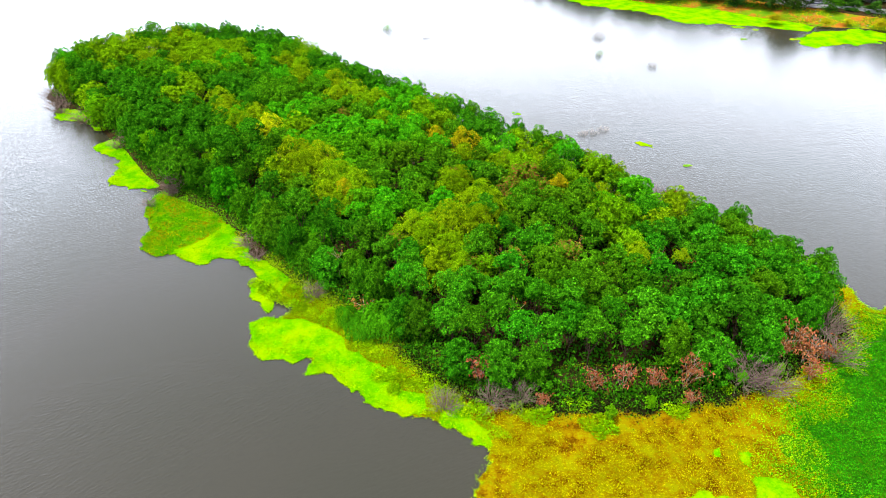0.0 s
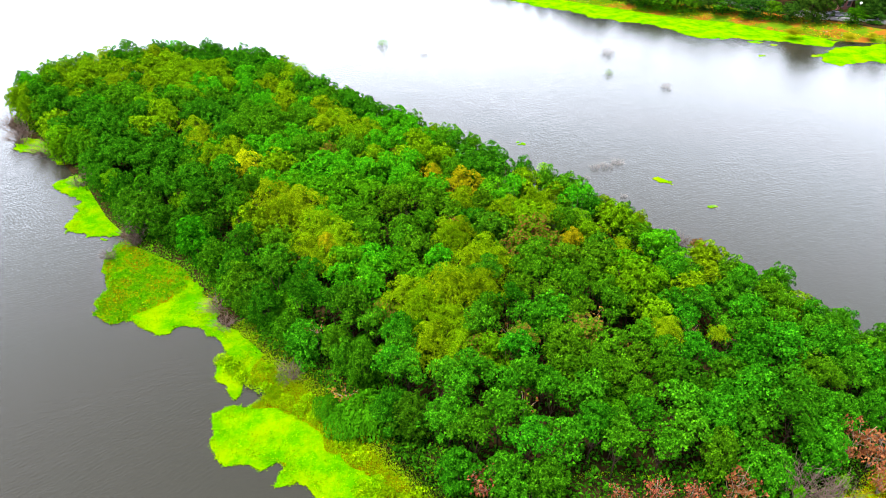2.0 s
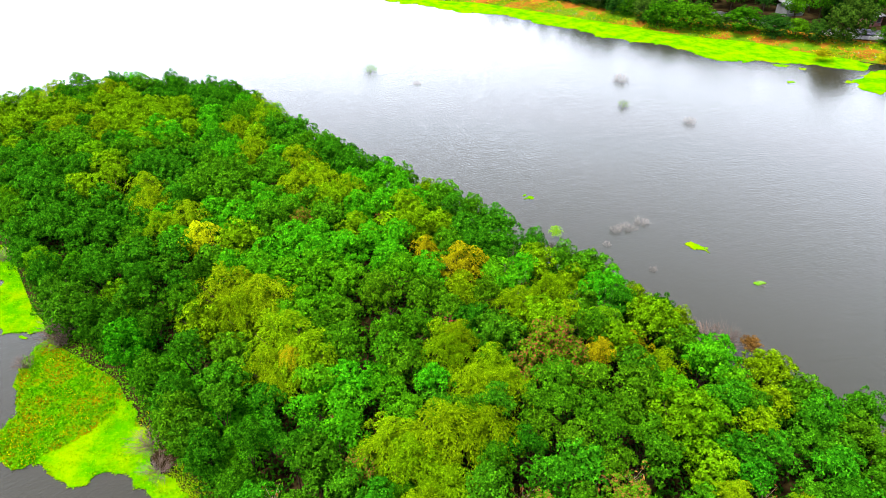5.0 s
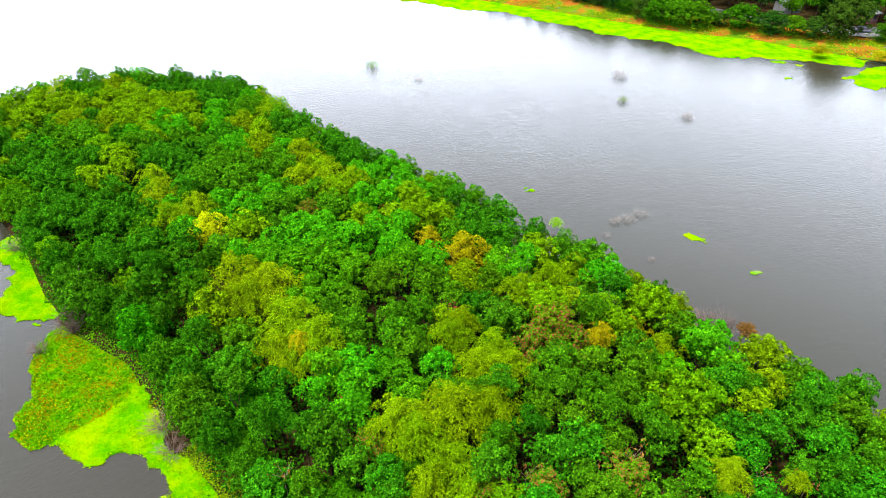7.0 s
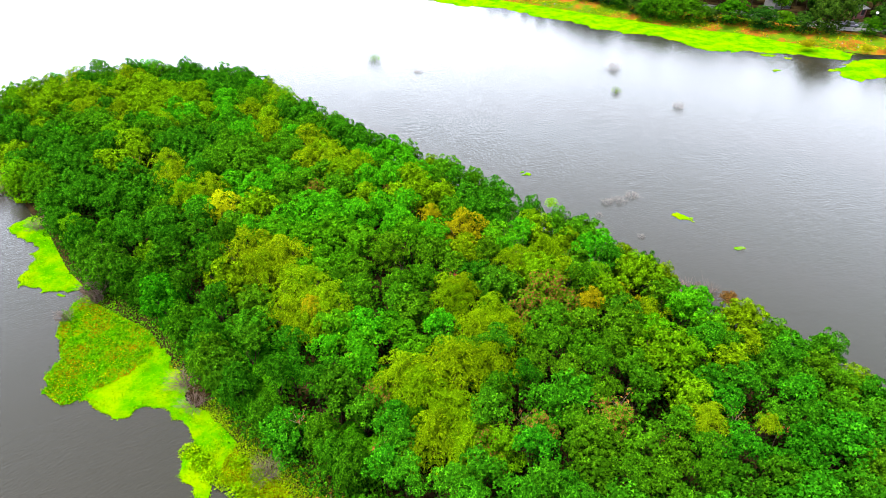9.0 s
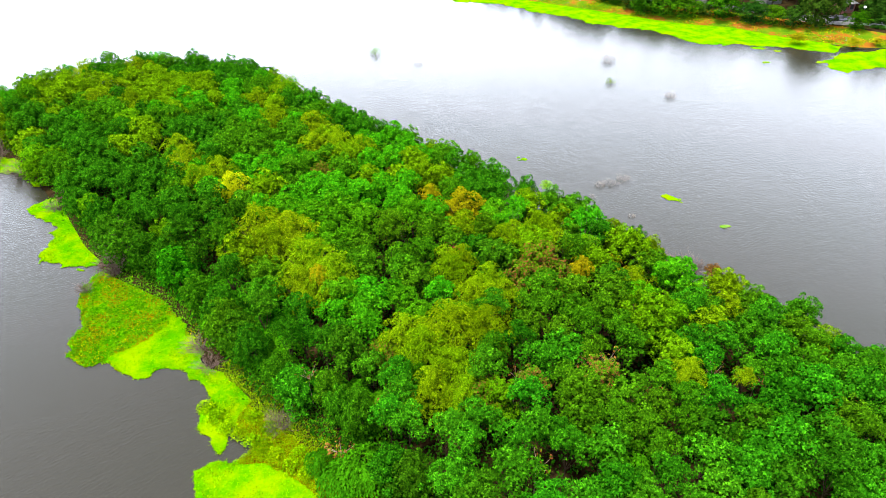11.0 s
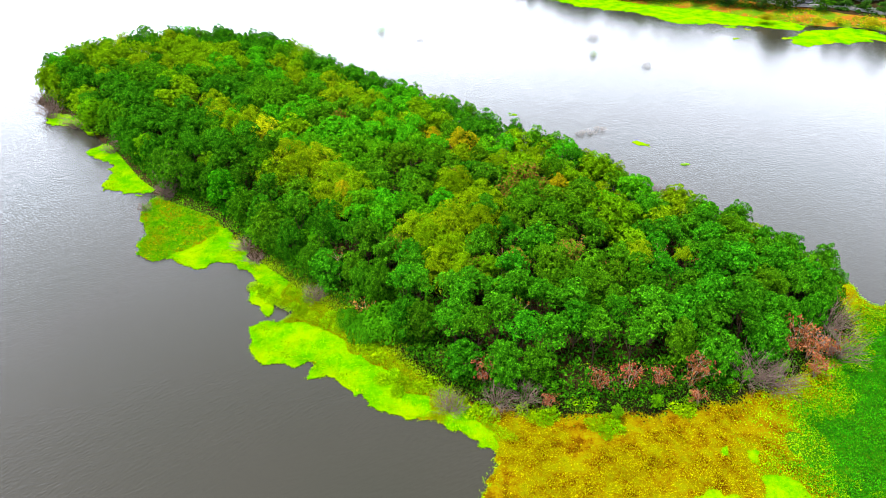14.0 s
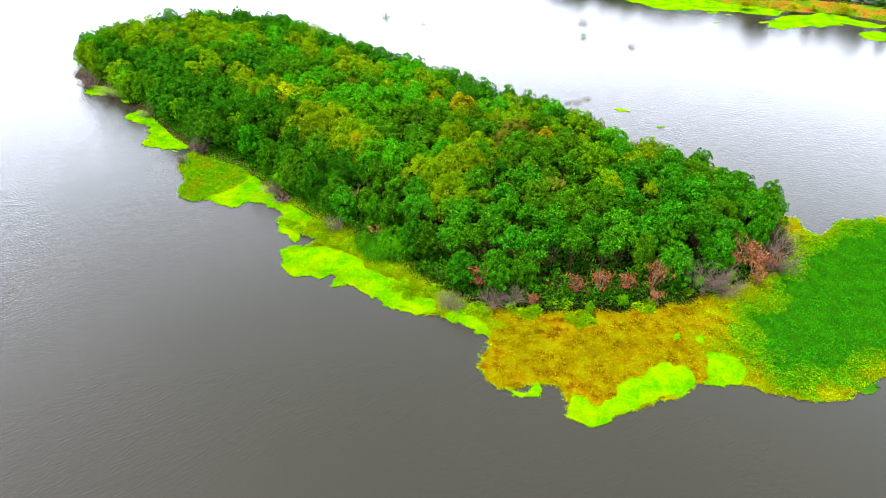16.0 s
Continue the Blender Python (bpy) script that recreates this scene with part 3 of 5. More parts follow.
def trunk_mesh(seed, top=4.6, R=2.0, forks=6, r=0.13):
    rng = np.random.default_rng(seed)
    lean = rng.uniform(-0.3, 0.3, 2)
    paths = [([(0, 0, -0.3), (lean[0] * 0.3, lean[1] * 0.3, top * 0.3), (lean[0], lean[1], top * 0.62)], r, r * 0.6)]
    for k in range(forks):
        a = 2.4 * k + rng.uniform(-0.3, 0.3)
        s = rng.uniform(0.3, 0.6)
        b = np.array([lean[0] * s, lean[1] * s, top * (0.25 + 0.35 * s)])
        e = np.array([math.cos(a) * R * rng.uniform(0.5, 0.9), math.sin(a) * R * rng.uniform(0.5, 0.9), top * rng.uniform(0.75, 1.05)])
        paths.append(([b, (b + e) / 2 + [0, 0, -0.25], e], r * 0.55, 0.02))
    return tubes("trunk", paths, 5)


def twig_mesh(seed, R=2.0, top=2.5, count=60, r=0.023):
    """A leafless bush: stems that rise from the foot and fork twice."""
    rng = np.random.default_rng(seed)
    paths = []
    for k in range(count):
        a = rng.uniform(0, 2 * math.pi)
        reach = R * math.sqrt(rng.uniform(0.05, 1))
        e = np.array([math.cos(a) * reach, math.sin(a) * reach, top * rng.uniform(0.45, 1.0) * (1 - 0.4 * reach / R)])
        b = rng.normal(size=3) * [0.25, 0.25, 0] - [0, 0, 0.2]
        m = (b + e) / 2 + rng.normal(size=3) * 0.15 + [0, 0, 0.2]
        paths.append(([b, m, e], r, r * 0.4))
        for j in range(2):
            s = e + rng.normal(size=3) * [0.4, 0.4, 0.25] + [0, 0, 0.12]
            paths.append(([m + (e - m) * 0.4 * j, (m + s) / 2 + rng.normal(size=3) * 0.08, s], r * 0.6, r * 0.3))
    return tubes("twigs", paths, 3)


def upright_twigs(seed, R=2.0, top=2.5, count=120, r=0.012):
    """Bare stems that stand close together out of the water."""
    rng = np.random.default_rng(seed)
    paths = []
    for k in range(count):
        a, t = rng.uniform(0, 2 * math.pi), math.sqrt(rng.uniform(0, 1))
        foot = np.array([math.cos(a) * t * R * 0.75, math.sin(a) * t * R * 0.75, -0.2])
        tip = foot * [1.25, 1.25, 0] + np.array([rng.normal() * 0.2, rng.normal() * 0.2, top * rng.uniform(0.4, 1) * (1.05 - 0.5 * t)])
        bend = (foot + tip) / 2 + rng.normal(size=3) * [0.1, 0.1, 0.05]
        paths.append(([foot, bend, tip], r, r * 0.4))
        paths.append(([bend, tip + rng.normal(size=3) * [0.25, 0.25, 0.2]], r * 0.6, r * 0.3))
    return tubes("stems", paths, 3)


def dead_sapling_meshes(seed, top=4.2):
    rng = np.random.default_rng(seed)
    paths, P, D = [], [], []
    for k in range(6):
        a = rng.uniform(0, 2 * math.pi)
        e = np.array([math.cos(a) * rng.uniform(0.4, 1.4), math.sin(a) * rng.uniform(0.4, 1.4), top * rng.uniform(0.45, 1)])
        m = e * [0.35, 0.35, 0.55] + rng.normal(size=3) * 0.12
        paths.append(([(0, 0, -0.2), m, e], 0.04, 0.014))
        for j in range(4):
            s = m + (e - m) * rng.uniform(0.2, 1) + rng.normal(size=3) * [0.5, 0.5, 0.35]
            paths.append(([m + (e - m) * rng.uniform(0, 0.8), s], 0.02, 0.01))
            k2 = 13
            P.append(s + rng.normal(size=(k2, 3)) * 0.22)
            D.append(rng.normal(size=(k2, 3)) * 0.6 + np.array([0, 0, -0.6]))
    P, D = np.concatenate(P), np.concatenate(D)
    L = rng.uniform(0.2, 0.38, len(P))
    return tubes("stems", paths, 4), leaves("dead_leaves", P, D, rng.normal(size=P.shape) + [0, 0, 0.6], L, L * 0.5)


def reed_mesh(seed, R=0.85, top=0.85, count=340):
    """A tuft of upright leafy weed."""
    rng = np.random.default_rng(seed)
    a, t = rng.uniform(0, 2 * math.pi, count), np.sqrt(rng.uniform(0, 1, count))
    P = np.stack([np.cos(a) * t * R, np.sin(a) * t * R, rng.uniform(0, 1, count) * top * np.clip(1.1 - t * t * 0.8, 0.1, 1)], 1)
    D = rng.normal(size=(count, 3)) + np.array([0, 0, 0.9])
    L = rng.uniform(0.16, 0.34, count)
    return leaves("reed_tuft", P, D, rng.normal(size=(count, 3)) * 0.6 + [0, 0, 0.7], L, L * 0.45, 0.1)


def wither_meshes(seed, top=4.2):
    """A thin stem with a few clusters of withered leaves."""
    rng = np.random.default_rng(seed)
    paths, P, D = [([(0, 0, -0.2), (0.1, 0, top * 0.5), (0, 0.1, top * 0.85)], 0.05, 0.02)], [], []
    for k in range(7):
        a = 2.4 * k
        s = np.array([math.cos(a) * rng.uniform(0.2, 0.9), math.sin(a) * rng.uniform(0.2, 0.9), top * rng.uniform(0.82, 1.0)])
        paths.append(([(0, 0, top * 0.7), s], 0.025, 0.01))
        n = int(rng.uniform(4, 12))
        P.append(s + rng.normal(size=(n, 3)) * 0.17)
        D.append(rng.normal(size=(n, 3)) + np.array([0, 0, -0.3]))
    P, D = np.concatenate(P), np.concatenate(D)
    L = rng.uniform(0.16, 0.32, len(P))
    return tubes("stems", paths, 4), leaves("dead_leaves", P, D, rng.normal(size=P.shape) + [0, 0, 0.8], L, L * 0.5)


BROAD = [tufted_crown(s) for s in (11, 12, 13, 14)] + [tufted_crown(s, boughs=10, heads=9, head=0.3, leaf=0.2) for s in (15, 16)] + [tufted_crown(s, boughs=6, heads=11, squat=0.85) for s in (17, 18)]
SMALL = [tufted_crown(s, boughs=5, heads=7, per=46, skirt=40, core=130, head=0.56, leaf=0.34) for s in (81, 82, 83, 84)]
BUSHY = [bushy_crown(s) for s in (8, 9, 10, 5)]
FAR_BROAD = [broadleaf_crown(s, low=-0.4, lobes=15, clumps=6, per=24, size=1.7, fall=0.85, inner=14) for s in (18, 19, 20)]
THIN_TWIGS = [upright_twigs(s) for s in (54, 55)]
FEATHER = [feathery_crown(s) for s in (21, 22, 23, 24)]
DRAPE = [creeper_crown(s) for s in (31, 32)]
TRUNKS = [trunk_mesh(s) for s in (41, 42, 43)]
TWIGS = [twig_mesh(s) for s in (51, 52, 53)]
REEDS = [reed_mesh(s) for s in (61, 62)]
DEADS = [dead_sapling_meshes(s) for s in (71, 72, 73)]
WITHERS = [wither_meshes(s) for s in (74, 75, 76)]
for me in BROAD + SMALL + BUSHY + FAR_BROAD:
    me.materials.append(M_GREEN)
for me, mat in [(m, M_GREEN) for m in FEATHER + DRAPE] + [(m, M_BARK) for m in TRUNKS] + [(m, M_TWIG) for m in TWIGS] + [(m, M_GREYTWIG) for m in THIN_TWIGS] + [(m, M_REED) for m in REEDS]:
    me.materials.append(mat)
for st, lf in DEADS + WITHERS:
    st.materials.append(M_PALE_BARK)
    lf.materials.append(M_DEAD)
RNG = random.Random(5)


def put_part(name, me, parent, mat=None):
    ob = new(name, me)
    ob.parent = parent
    if mat:
        ob.material_slots[0].link = "OBJECT"
        ob.material_slots[0].material = mat
    return ob


def soil(x, y):
    return max(float(ground_height(np.array([x]), np.array([y]))[0]), 0.0)


def plant(name, x, y, h, r, shape, base_h, base_r, mat, label, category, group, trunk=True, z=None, whole=False):
    """A plant of height h and crown radius r; whole: the crown is stretched down to the ground."""
    ob = new(name)
    s = r / base_r
    ob.matrix_basis = pose(x, y, soil(x, y) if z is None else z, 0, 0, RNG.uniform(0, 360))
    if trunk:
        put_part("trunk", RNG.choice(TRUNKS), ob).matrix_basis = Matrix.Diagonal((s, s, h / base_h, 1))
    tall = h / base_h if whole or not trunk else s
    put_part("crown", shape, ob, mat).matrix_basis = pose(0, 0, h - base_h * tall) @ Matrix.Diagonal((s, s, tall, 1))
    return tagged(ob, label, category, group)


placed = []


def broad_tree(x, y, h, r, mat, label, group="trees on the island", shapes=BROAD):
    placed.append((x, y, r))
    return plant("tree", x, y, h, r, RNG.choice(shapes), 6.2, 2.8, mat, label, "tree", group, whole=shapes is BUSHY)


def feathery_tree(x, y, h, r, mat, label, group="trees on the island"):
    placed.append((x, y, r))
    return plant("tree", x, y, h, r, RNG.choice(FEATHER), 6.4, 2.8, mat, label, "tree", group)


# olive-yellow feathery trees along the island's spine
OLIVE = [
    (-57.1, 117.4, 7, 4.2), (-56.2, 127.0, 7, 3.8), (-57.4, 112.6, 6.4, 3.0), (-66.1, 125.8, 6.4, 3.2), (-52.1, 113.3, 6.2, 2.8), (-35.9, 92.5, 6, 3.0),
    (-32.6, 87.2, 6, 2.8), (-38.5, 97.2, 5.6, 2.4), (-30.3, 89.9, 5.8, 2.4), (-21.3, 75.2, 7, 3.8), (-17.6, 74.0, 7, 3.4), (-19.0, 72.2, 6.4, 3.0),
    (-14.3, 68.5, 7, 3.6), (-11.7, 66.1, 6.8, 3.2), (-14.8, 65.8, 5.6, 2.8), (-27.9, 117.9, 7, 3.4), (-31.3, 113.3, 6.5, 3.2), (-27.2, 106.0, 6.4, 3.0),
    (-19.7, 102.6, 7, 3.4), (-15.8, 97.2, 7, 3.2), (-19.1, 96.6, 6.2, 3.0), (-12.3, 95.8, 6.2, 2.8), (20.0, 52.8, 6.0, 1.6), (24.4, 52.4, 5.6, 0.9),
]
for x, y, h, r in OLIVE:
    feathery_tree(x, y, h + 0.5, r * 1.12, M_OLIVE, "olive-yellow feathery tree with arching sprays")
OLIVE_NEAR = [
    (0.0, 58.1, 7.6, 3.2), (3.3, 58.4, 7.0, 2.8), (-2.1, 55.7, 6.6, 2.8), (0.6, 53.6, 6.4, 2.8), (-3.8, 57.3, 6.6, 2.8), (-1.4, 52.0, 5.6, 2.8),
    (1.6, 51.5, 5.4, 2.6), (0.5, 66.2, 7, 2.2), (1.4, 67.8, 7, 1.8), (4.1, 65.4, 6.4, 2.4), (2.3, 63.5, 6.2, 2.4), (5.3, 63.8, 6, 2.4),
    (7.1, 73.6, 6.4, 2.8), (10.3, 76.0, 6.2, 2.6), (19.3, 60.6, 5.8, 2.0), (18.4, 65.7, 6, 2.4),
]
for x, y, h, r in OLIVE_NEAR:
    feathery_tree(x, y, h + 0.4, r * 1.08, M_BAMBOO, "tall olive-green bamboo-like tree overhung with creeper")
RUSTY = [
    (9.7, 67.0, 7.6, 3.2), (7.6, 66.3, 6.4, 2.4), (11.5, 66.3, 6, 2.2), (2.8, 51.0, 5, 2.2), (-5.9, 55.9, 5, 1.8), (12.6, 53.2, 6.0, 1.7), (6.9, 52.2, 5.6, 1.6), (-16.6, 88.5, 6.0, 1.8),
]
for x, y, h, r in RUSTY:
    broad_tree(x, y, h, r, M_RUSTY, "green tree with many rust-brown withered leaves")
FRESH = [
    (18.5, 59.5, 7.6, 3.8), (19.9, 59.1, 6.8, 3.0), (18.3, 62.7, 6.4, 2.8), (-47.9, 103.9, 6.5, 3.2), (-45.3, 102.7, 6, 2.6), (-72.9, 119.3, 6, 3.4),
    (-70.9, 123.4, 6, 3.2), (-72.3, 114.4, 5.4, 2.8), (-58.0, 95.6, 5, 2.8), (-55.0, 94.7, 5, 2.8), (-58.0, 93.5, 4, 2.2), (-43.5, 81.5, 5, 2.2),
    (-33.2, 76.4, 4.5, 2.6), (3.9, 50.9, 5.4, 2.2), (19.8, 55.6, 5.6, 2.4),
]
for x, y, h, r in FRESH:
    broad_tree(x, y, h, r, M_FRESH, "light fresh-green rounded tree", shapes=BROAD[4:6])
YELLOW = [
    (-26.9, 84.0, 7, 2.6),
]
for x, y, h, r in YELLOW:
    feathery_tree(x, y, h, r, M_YELLOW, "bright yellow-leaved tree standing out of the canopy")
ORANGE = [
    (13.2, 66.4, 7.2, 1.5), (1.6, 81.2, 6.4, 3.6), (-2.2, 84.1, 5.4, 1.7), (16.9, 69.0, 5.5, 2.0), (-12.8, 65.4, 6.6, 1.2),
]
for x, y, h, r in ORANGE:
    feathery_tree(x, y, h, r, M_STRAW, "straw-yellow drying bush with feathery sprays")
PLUME = [
    (14.4, 70.5, 7, 2.2),
]
for x, y, h, r in PLUME:
    feathery_tree(x, y, h, r, M_FRESH, "yellow-green plume-like tall grass clump")
CREEPER = [
    (-2.9, 53.8, 5.5, 1.5), (-6.6, 46.0, 3.8, 2.2), (-8.4, 45.5, 3, 1.6), (-10.2, 47.1, 2.6, 1.1), (-6.1, 51.5, 3.4, 2.4), (26.6, 48.2, 5.2, 2.2),
    (-8.2, 53.4, 3, 2.0), (13.8, 46.3, 4.5, 2.0), (-40.1, 82.8, 4, 2.4), (-20.8, 64.9, 3.4, 2.0), (-15.8, 61.2, 3.4, 2.0),
]
CREEPER += [
    (-22.8, 64.8, 2.0, 2.6), (-19.3, 61.7, 2.4, 2.6), (-25.4, 69.0, 1.8, 2.2), (-16.7, 58.9, 3.0, 2.4), (-16.2, 62.0, 3.4, 2.2),
]
for x, y, h, r in CREEPER:
    placed.append((x, y, r * 0.7))
    plant("creeper_mound", x, y, h, r, RNG.choice(DRAPE), 4.0, 2.4, M_VINE, "emerald-green creeper draped over a stump", "creeper", "creepers on the island", trunk=False)

# saplings with dead red leaves and leafless bushes along the shore
DEAD = [
    (3.2, 39.7, 4.2), (8.7, 37.1, 2.2), (13.4, 38.7, 3.4), (16.1, 39.1, 3.4), (19.0, 39.3, 3.2), (21.7, 39.4, 4.6),
    (21.9, 37.5, 2.4), (33.2, 43.8, 4.6), (34.3, 42.7, 4.2), (33.9, 40.4, 3.4), (36.5, 43.1, 3.0), (32.0, 42.9, 2.6),
]
for x, y, h in DEAD:
    y = y - 0.6 if x < 30 else y
    placed.append((x, y + 0.8, 0.7))
    ob = new("dead_sapling")
    st, lf = RNG.choice(DEADS)
    ob.matrix_basis = pose(x, y, soil(x, y), 0, 0, RNG.uniform(0, 360)) @ Matrix.Diagonal((h / 4.2, h / 4.2, h / 4.2, 1))
    put_part("stem", st, ob)
    put_part("foliage", lf, ob)
    tagged(ob, "dying sapling with pale stems and red-brown leaves", "sapling", "dead saplings at the shore")
BARE = [
    (27.5, 40.0, 3.8, 3.0), (29.6, 39.2, 3.4, 2.7), (37.2, 43.3, 4.6, 3.1), (38.1, 46.8, 4.4, 2.8), (0.1, 36.2, 2.4, 1.8), (4.3, 36.8, 2.4, 2.0),
    (6.8, 37.1, 2.6, 2.0), (-24.4, 60.8, 1.8, 2.0), (-22.8, 58.3, 1.4, 1.6), (-70.8, 104.3, 4.5, 3.0), (-68.7, 100.6, 3, 2.6), (-62.3, 96.7, 3, 3.0),
    (-38.1, 72.8, 3.2, 2.0), (-52.1, 87.0, 2, 1.8), (-51.9, 89.1, 2.2, 1.6), (-14.4, 51.2, 2.4, 1.6), (-40.0, 69.7, 1.6, 1.2),
]
for x, y, h, r in BARE:
    placed.append((x, y, r * 0.55))
    ob = new("bare_bush", RNG.choice(TWIGS))
    ob.matrix_basis = pose(x, y, soil(x, y), 0, 0, RNG.uniform(0, 360)) @ Matrix.Diagonal((r / 2, r / 2, h / 2.5, 1))
    tagged(ob, "leafless grey-brown bush of tangled twigs", "bush", "bare bushes at the shore")

# dead tops and grey snags that stand out of the canopy
for x, y, h in [
    (-8.2, 59.4, 6.2), (-11.9, 53.6, 5.6), (22.5, 53.7, 6.2), (13.7, 55.1, 6.2), (0.5, 71.2, 6.4), (6.5, 44.4, 6.2),
    (-8.3, 46.9, 4.4), (-16.4, 90.1, 5.6), (5.8, 53.7, 5.8), (2.4, 50.7, 4.6), (32.5, 51.3, 5.8), (11.2, 61.6, 6.4),
    (-42.4, 96.5, 6.2), (-7.6, 90.1, 5.8), (11.7, 55.0, 6.0), (26.4, 53.5, 5.6), (4.2, 52.0, 5.8), (10.5, 54.4, 5.8),
    (16.2, 51.6, 5.8), (-4.8, 50.5, 5.6), (-24.2, 83.3, 6),
]:
    ob = new("dead_sapling")
    st, lf = RNG.choice(WITHERS)
    wide = RNG.uniform(0.9, 1.4)
    ob.matrix_basis = pose(x, y, soil(x, y), 0, 0, RNG.uniform(0, 360)) @ Matrix.Diagonal((wide, wide, (h - 1.0) / 4.2, 1))
    put_part("stem", st, ob)
    put_part("foliage", lf, ob, RNG.choice((M_RUSTLEAF, M_RUSTLEAF, M_DEAD, M_RUSTY)))
    placed.append((x, y, 0.05))
    tagged(ob, "withered red-brown treetop standing in the canopy", "sapling", "withered treetops on the island")
for x, y, h, r in [
    (14.6, 71.5, 7.6, 1.2), (15.5, 70.6, 7, 1.0), (7.5, 75.4, 7, 1.0), (11.8, 72.1, 7.4, 1.0), (7.2, 81.4, 6.6, 1.0), (-37.4, 75.0, 5.4, 2.4),
    (-38.1, 73.6, 5, 2.0), (-4.7, 70.8, 6.6, 0.9), (26.2, 73.5, 3, 2.4), (28.0, 73.7, 2.6, 2.0),
]:
    ob = new("bare_bush", RNG.choice(TWIGS))
    ob.matrix_basis = pose(x, y, soil(x, y), 0, 0, RNG.uniform(0, 360)) @ Matrix.Diagonal((r / 2, r / 2, h / 2.5, 1))
    tagged(ob, "grey leafless snag rising from the canopy", "bush", "bare snags on the island")

# the green canopy that closes the rest of the island
ZONES = [
    (-42.0, 131.6, 11, "d"), (-35.7, 128.6, 7, "d"), (-41.9, 86.8, 8, "d"), (-32.8, 76.8, 8, "d"), (-53.2, 99.1, 7, "d"), (-36.0, 99.7, 6, "d"),
    (5.0, 88.2, 5, "d"), (-12.9, 105.0, 5, "d"), (-13.6, 60.1, 5, "d"), (-13.7, 78.9, 9, "e"), (-6.8, 80.6, 8, "e"), (6.0, 78.0, 4, "e"),
    (-8.2, 62.2, 6, "e"), (-6.1, 72.3, 7, "g"), (12.4, 60.9, 5, "g"), (13.4, 51.1, 6, "g"), (-65.9, 119.4, 8, "s"), (-47.8, 120.0, 8, "s"),
    (-27.8, 97.8, 6, "g"), (9.6, 65.8, 5, "s"),
]
KINDS = {
    "d": (M_DEEP, "dark green leafy broadleaf tree in the dense canopy"),
    "e": (M_EMERALD, "emerald-green leafy broadleaf tree in the dense canopy"),
    "s": (M_SAGE, "light olive-green leafy tree in the dense canopy"),
    "f": (M_FRONT, "dark emerald leafy broadleaf tree near the island's front"),
    "g": (M_GREEN, "green leafy broadleaf tree in the dense canopy"),
}
cand = np.array(scatter(7000, LAND, np.random.default_rng(9)))
gap = edge_distance(cand[:, 0], cand[:, 1], LAND)
canopy = []
for (x, y), e in zip(cand.tolist(), gap.tolist()):
    if e < (1.2 if y < 60 else 0.8):
        continue
    r = RNG.uniform(1.7, 3.2) if y > 62 else RNG.uniform(1.4, 2.5)
    if any((x - a) ** 2 + (y - b) ** 2 < (0.53 * (r + c)) ** 2 for a, b, c in placed):
        continue
    placed.append((x, y, r))
    pull = [(math.hypot(x - a, y - b) / c, m) for a, b, c, m in ZONES]
    near, kind = min(pull)
    kind = kind if near < RNG.uniform(0.75, 1.1) else RNG.choice("gggeedss") if y > 66 else RNG.choice("ffffffgd") if y < 58 else RNG.choice("fffgggesd")
    # Extra dark trees on the left shore put its shade into leaf colour.
    shady_side = e < 8 and x < -8 and y < 100 and x + 0.75 * y < 50
    kind = "d" if shady_side and RNG.random() < 0.25 else kind
    rise = 1.8 * math.exp(-((x - 13) ** 2 + (y - 63) ** 2) / 80)
    far_rim = e < 5 and x > 25 and y > 52
    h = RNG.uniform(5.1, 6.9) + rise - (0.5 if far_rim else 0.8 if e < 3 and y < 60 else 0.3 if e < 3 else -0.3 if y > 100 else 0)
    canopy.append((y, x, h, r, kind, BUSHY if e < 3.2 else SMALL if r < 2.3 else BROAD))
canopy.sort()
NEAR_TREES = 205
for y, x, h, r, kind, shapes in canopy[:NEAR_TREES]:
    mat, word = KINDS[kind]
    broad_tree(x, y, h, r, mat, word, shapes=shapes)


def far_canopy(spots):
    """The trees of the island's far half, too many to count, in one mesh with a leaf material for each kind."""
    mats = [KINDS[k][0] for k in "desgf"]
    V, F, M, base = [], [], [], 0
    for k, (y, x, h, r, kind, shapes) in enumerate(spots):
        me = shapes[k % len(shapes)]
        v = np.empty(len(me.vertices) * 3, np.float32)
        me.vertices.foreach_get("co", v)
        tall = h / 6.2 if shapes is BUSHY else r / 2.8
        v = v.reshape(-1, 3) * [r / 2.8, r / 2.8, tall] + [0, 0, h - 6.2 * tall]
        a = k * 1.3
        V.append(np.stack([v[:, 0] * math.cos(a) - v[:, 1] * math.sin(a) + x, v[:, 0] * math.sin(a) + v[:, 1] * math.cos(a) + y, v[:, 2] + soil(x, y)], 1))
        F.append(np.arange(len(v)).reshape(-1, 3) + base)
        M.append(np.full(len(v) // 3, "desgf".index(kind)))
        base += len(v)
    me = bpy.data.meshes.new("far_canopy")
    me.from_pydata(np.concatenate(V).tolist(), [], np.concatenate(F).tolist())
    for m in mats:
        me.materials.append(m)
    me.polygons.foreach_set("material_index", np.concatenate(M).astype(np.int32))
    return tagged(new("far_canopy", me), "dense green leafy canopy over the island's far half", "trees", kind="stuff")


far_canopy(canopy[NEAR_TREES:])

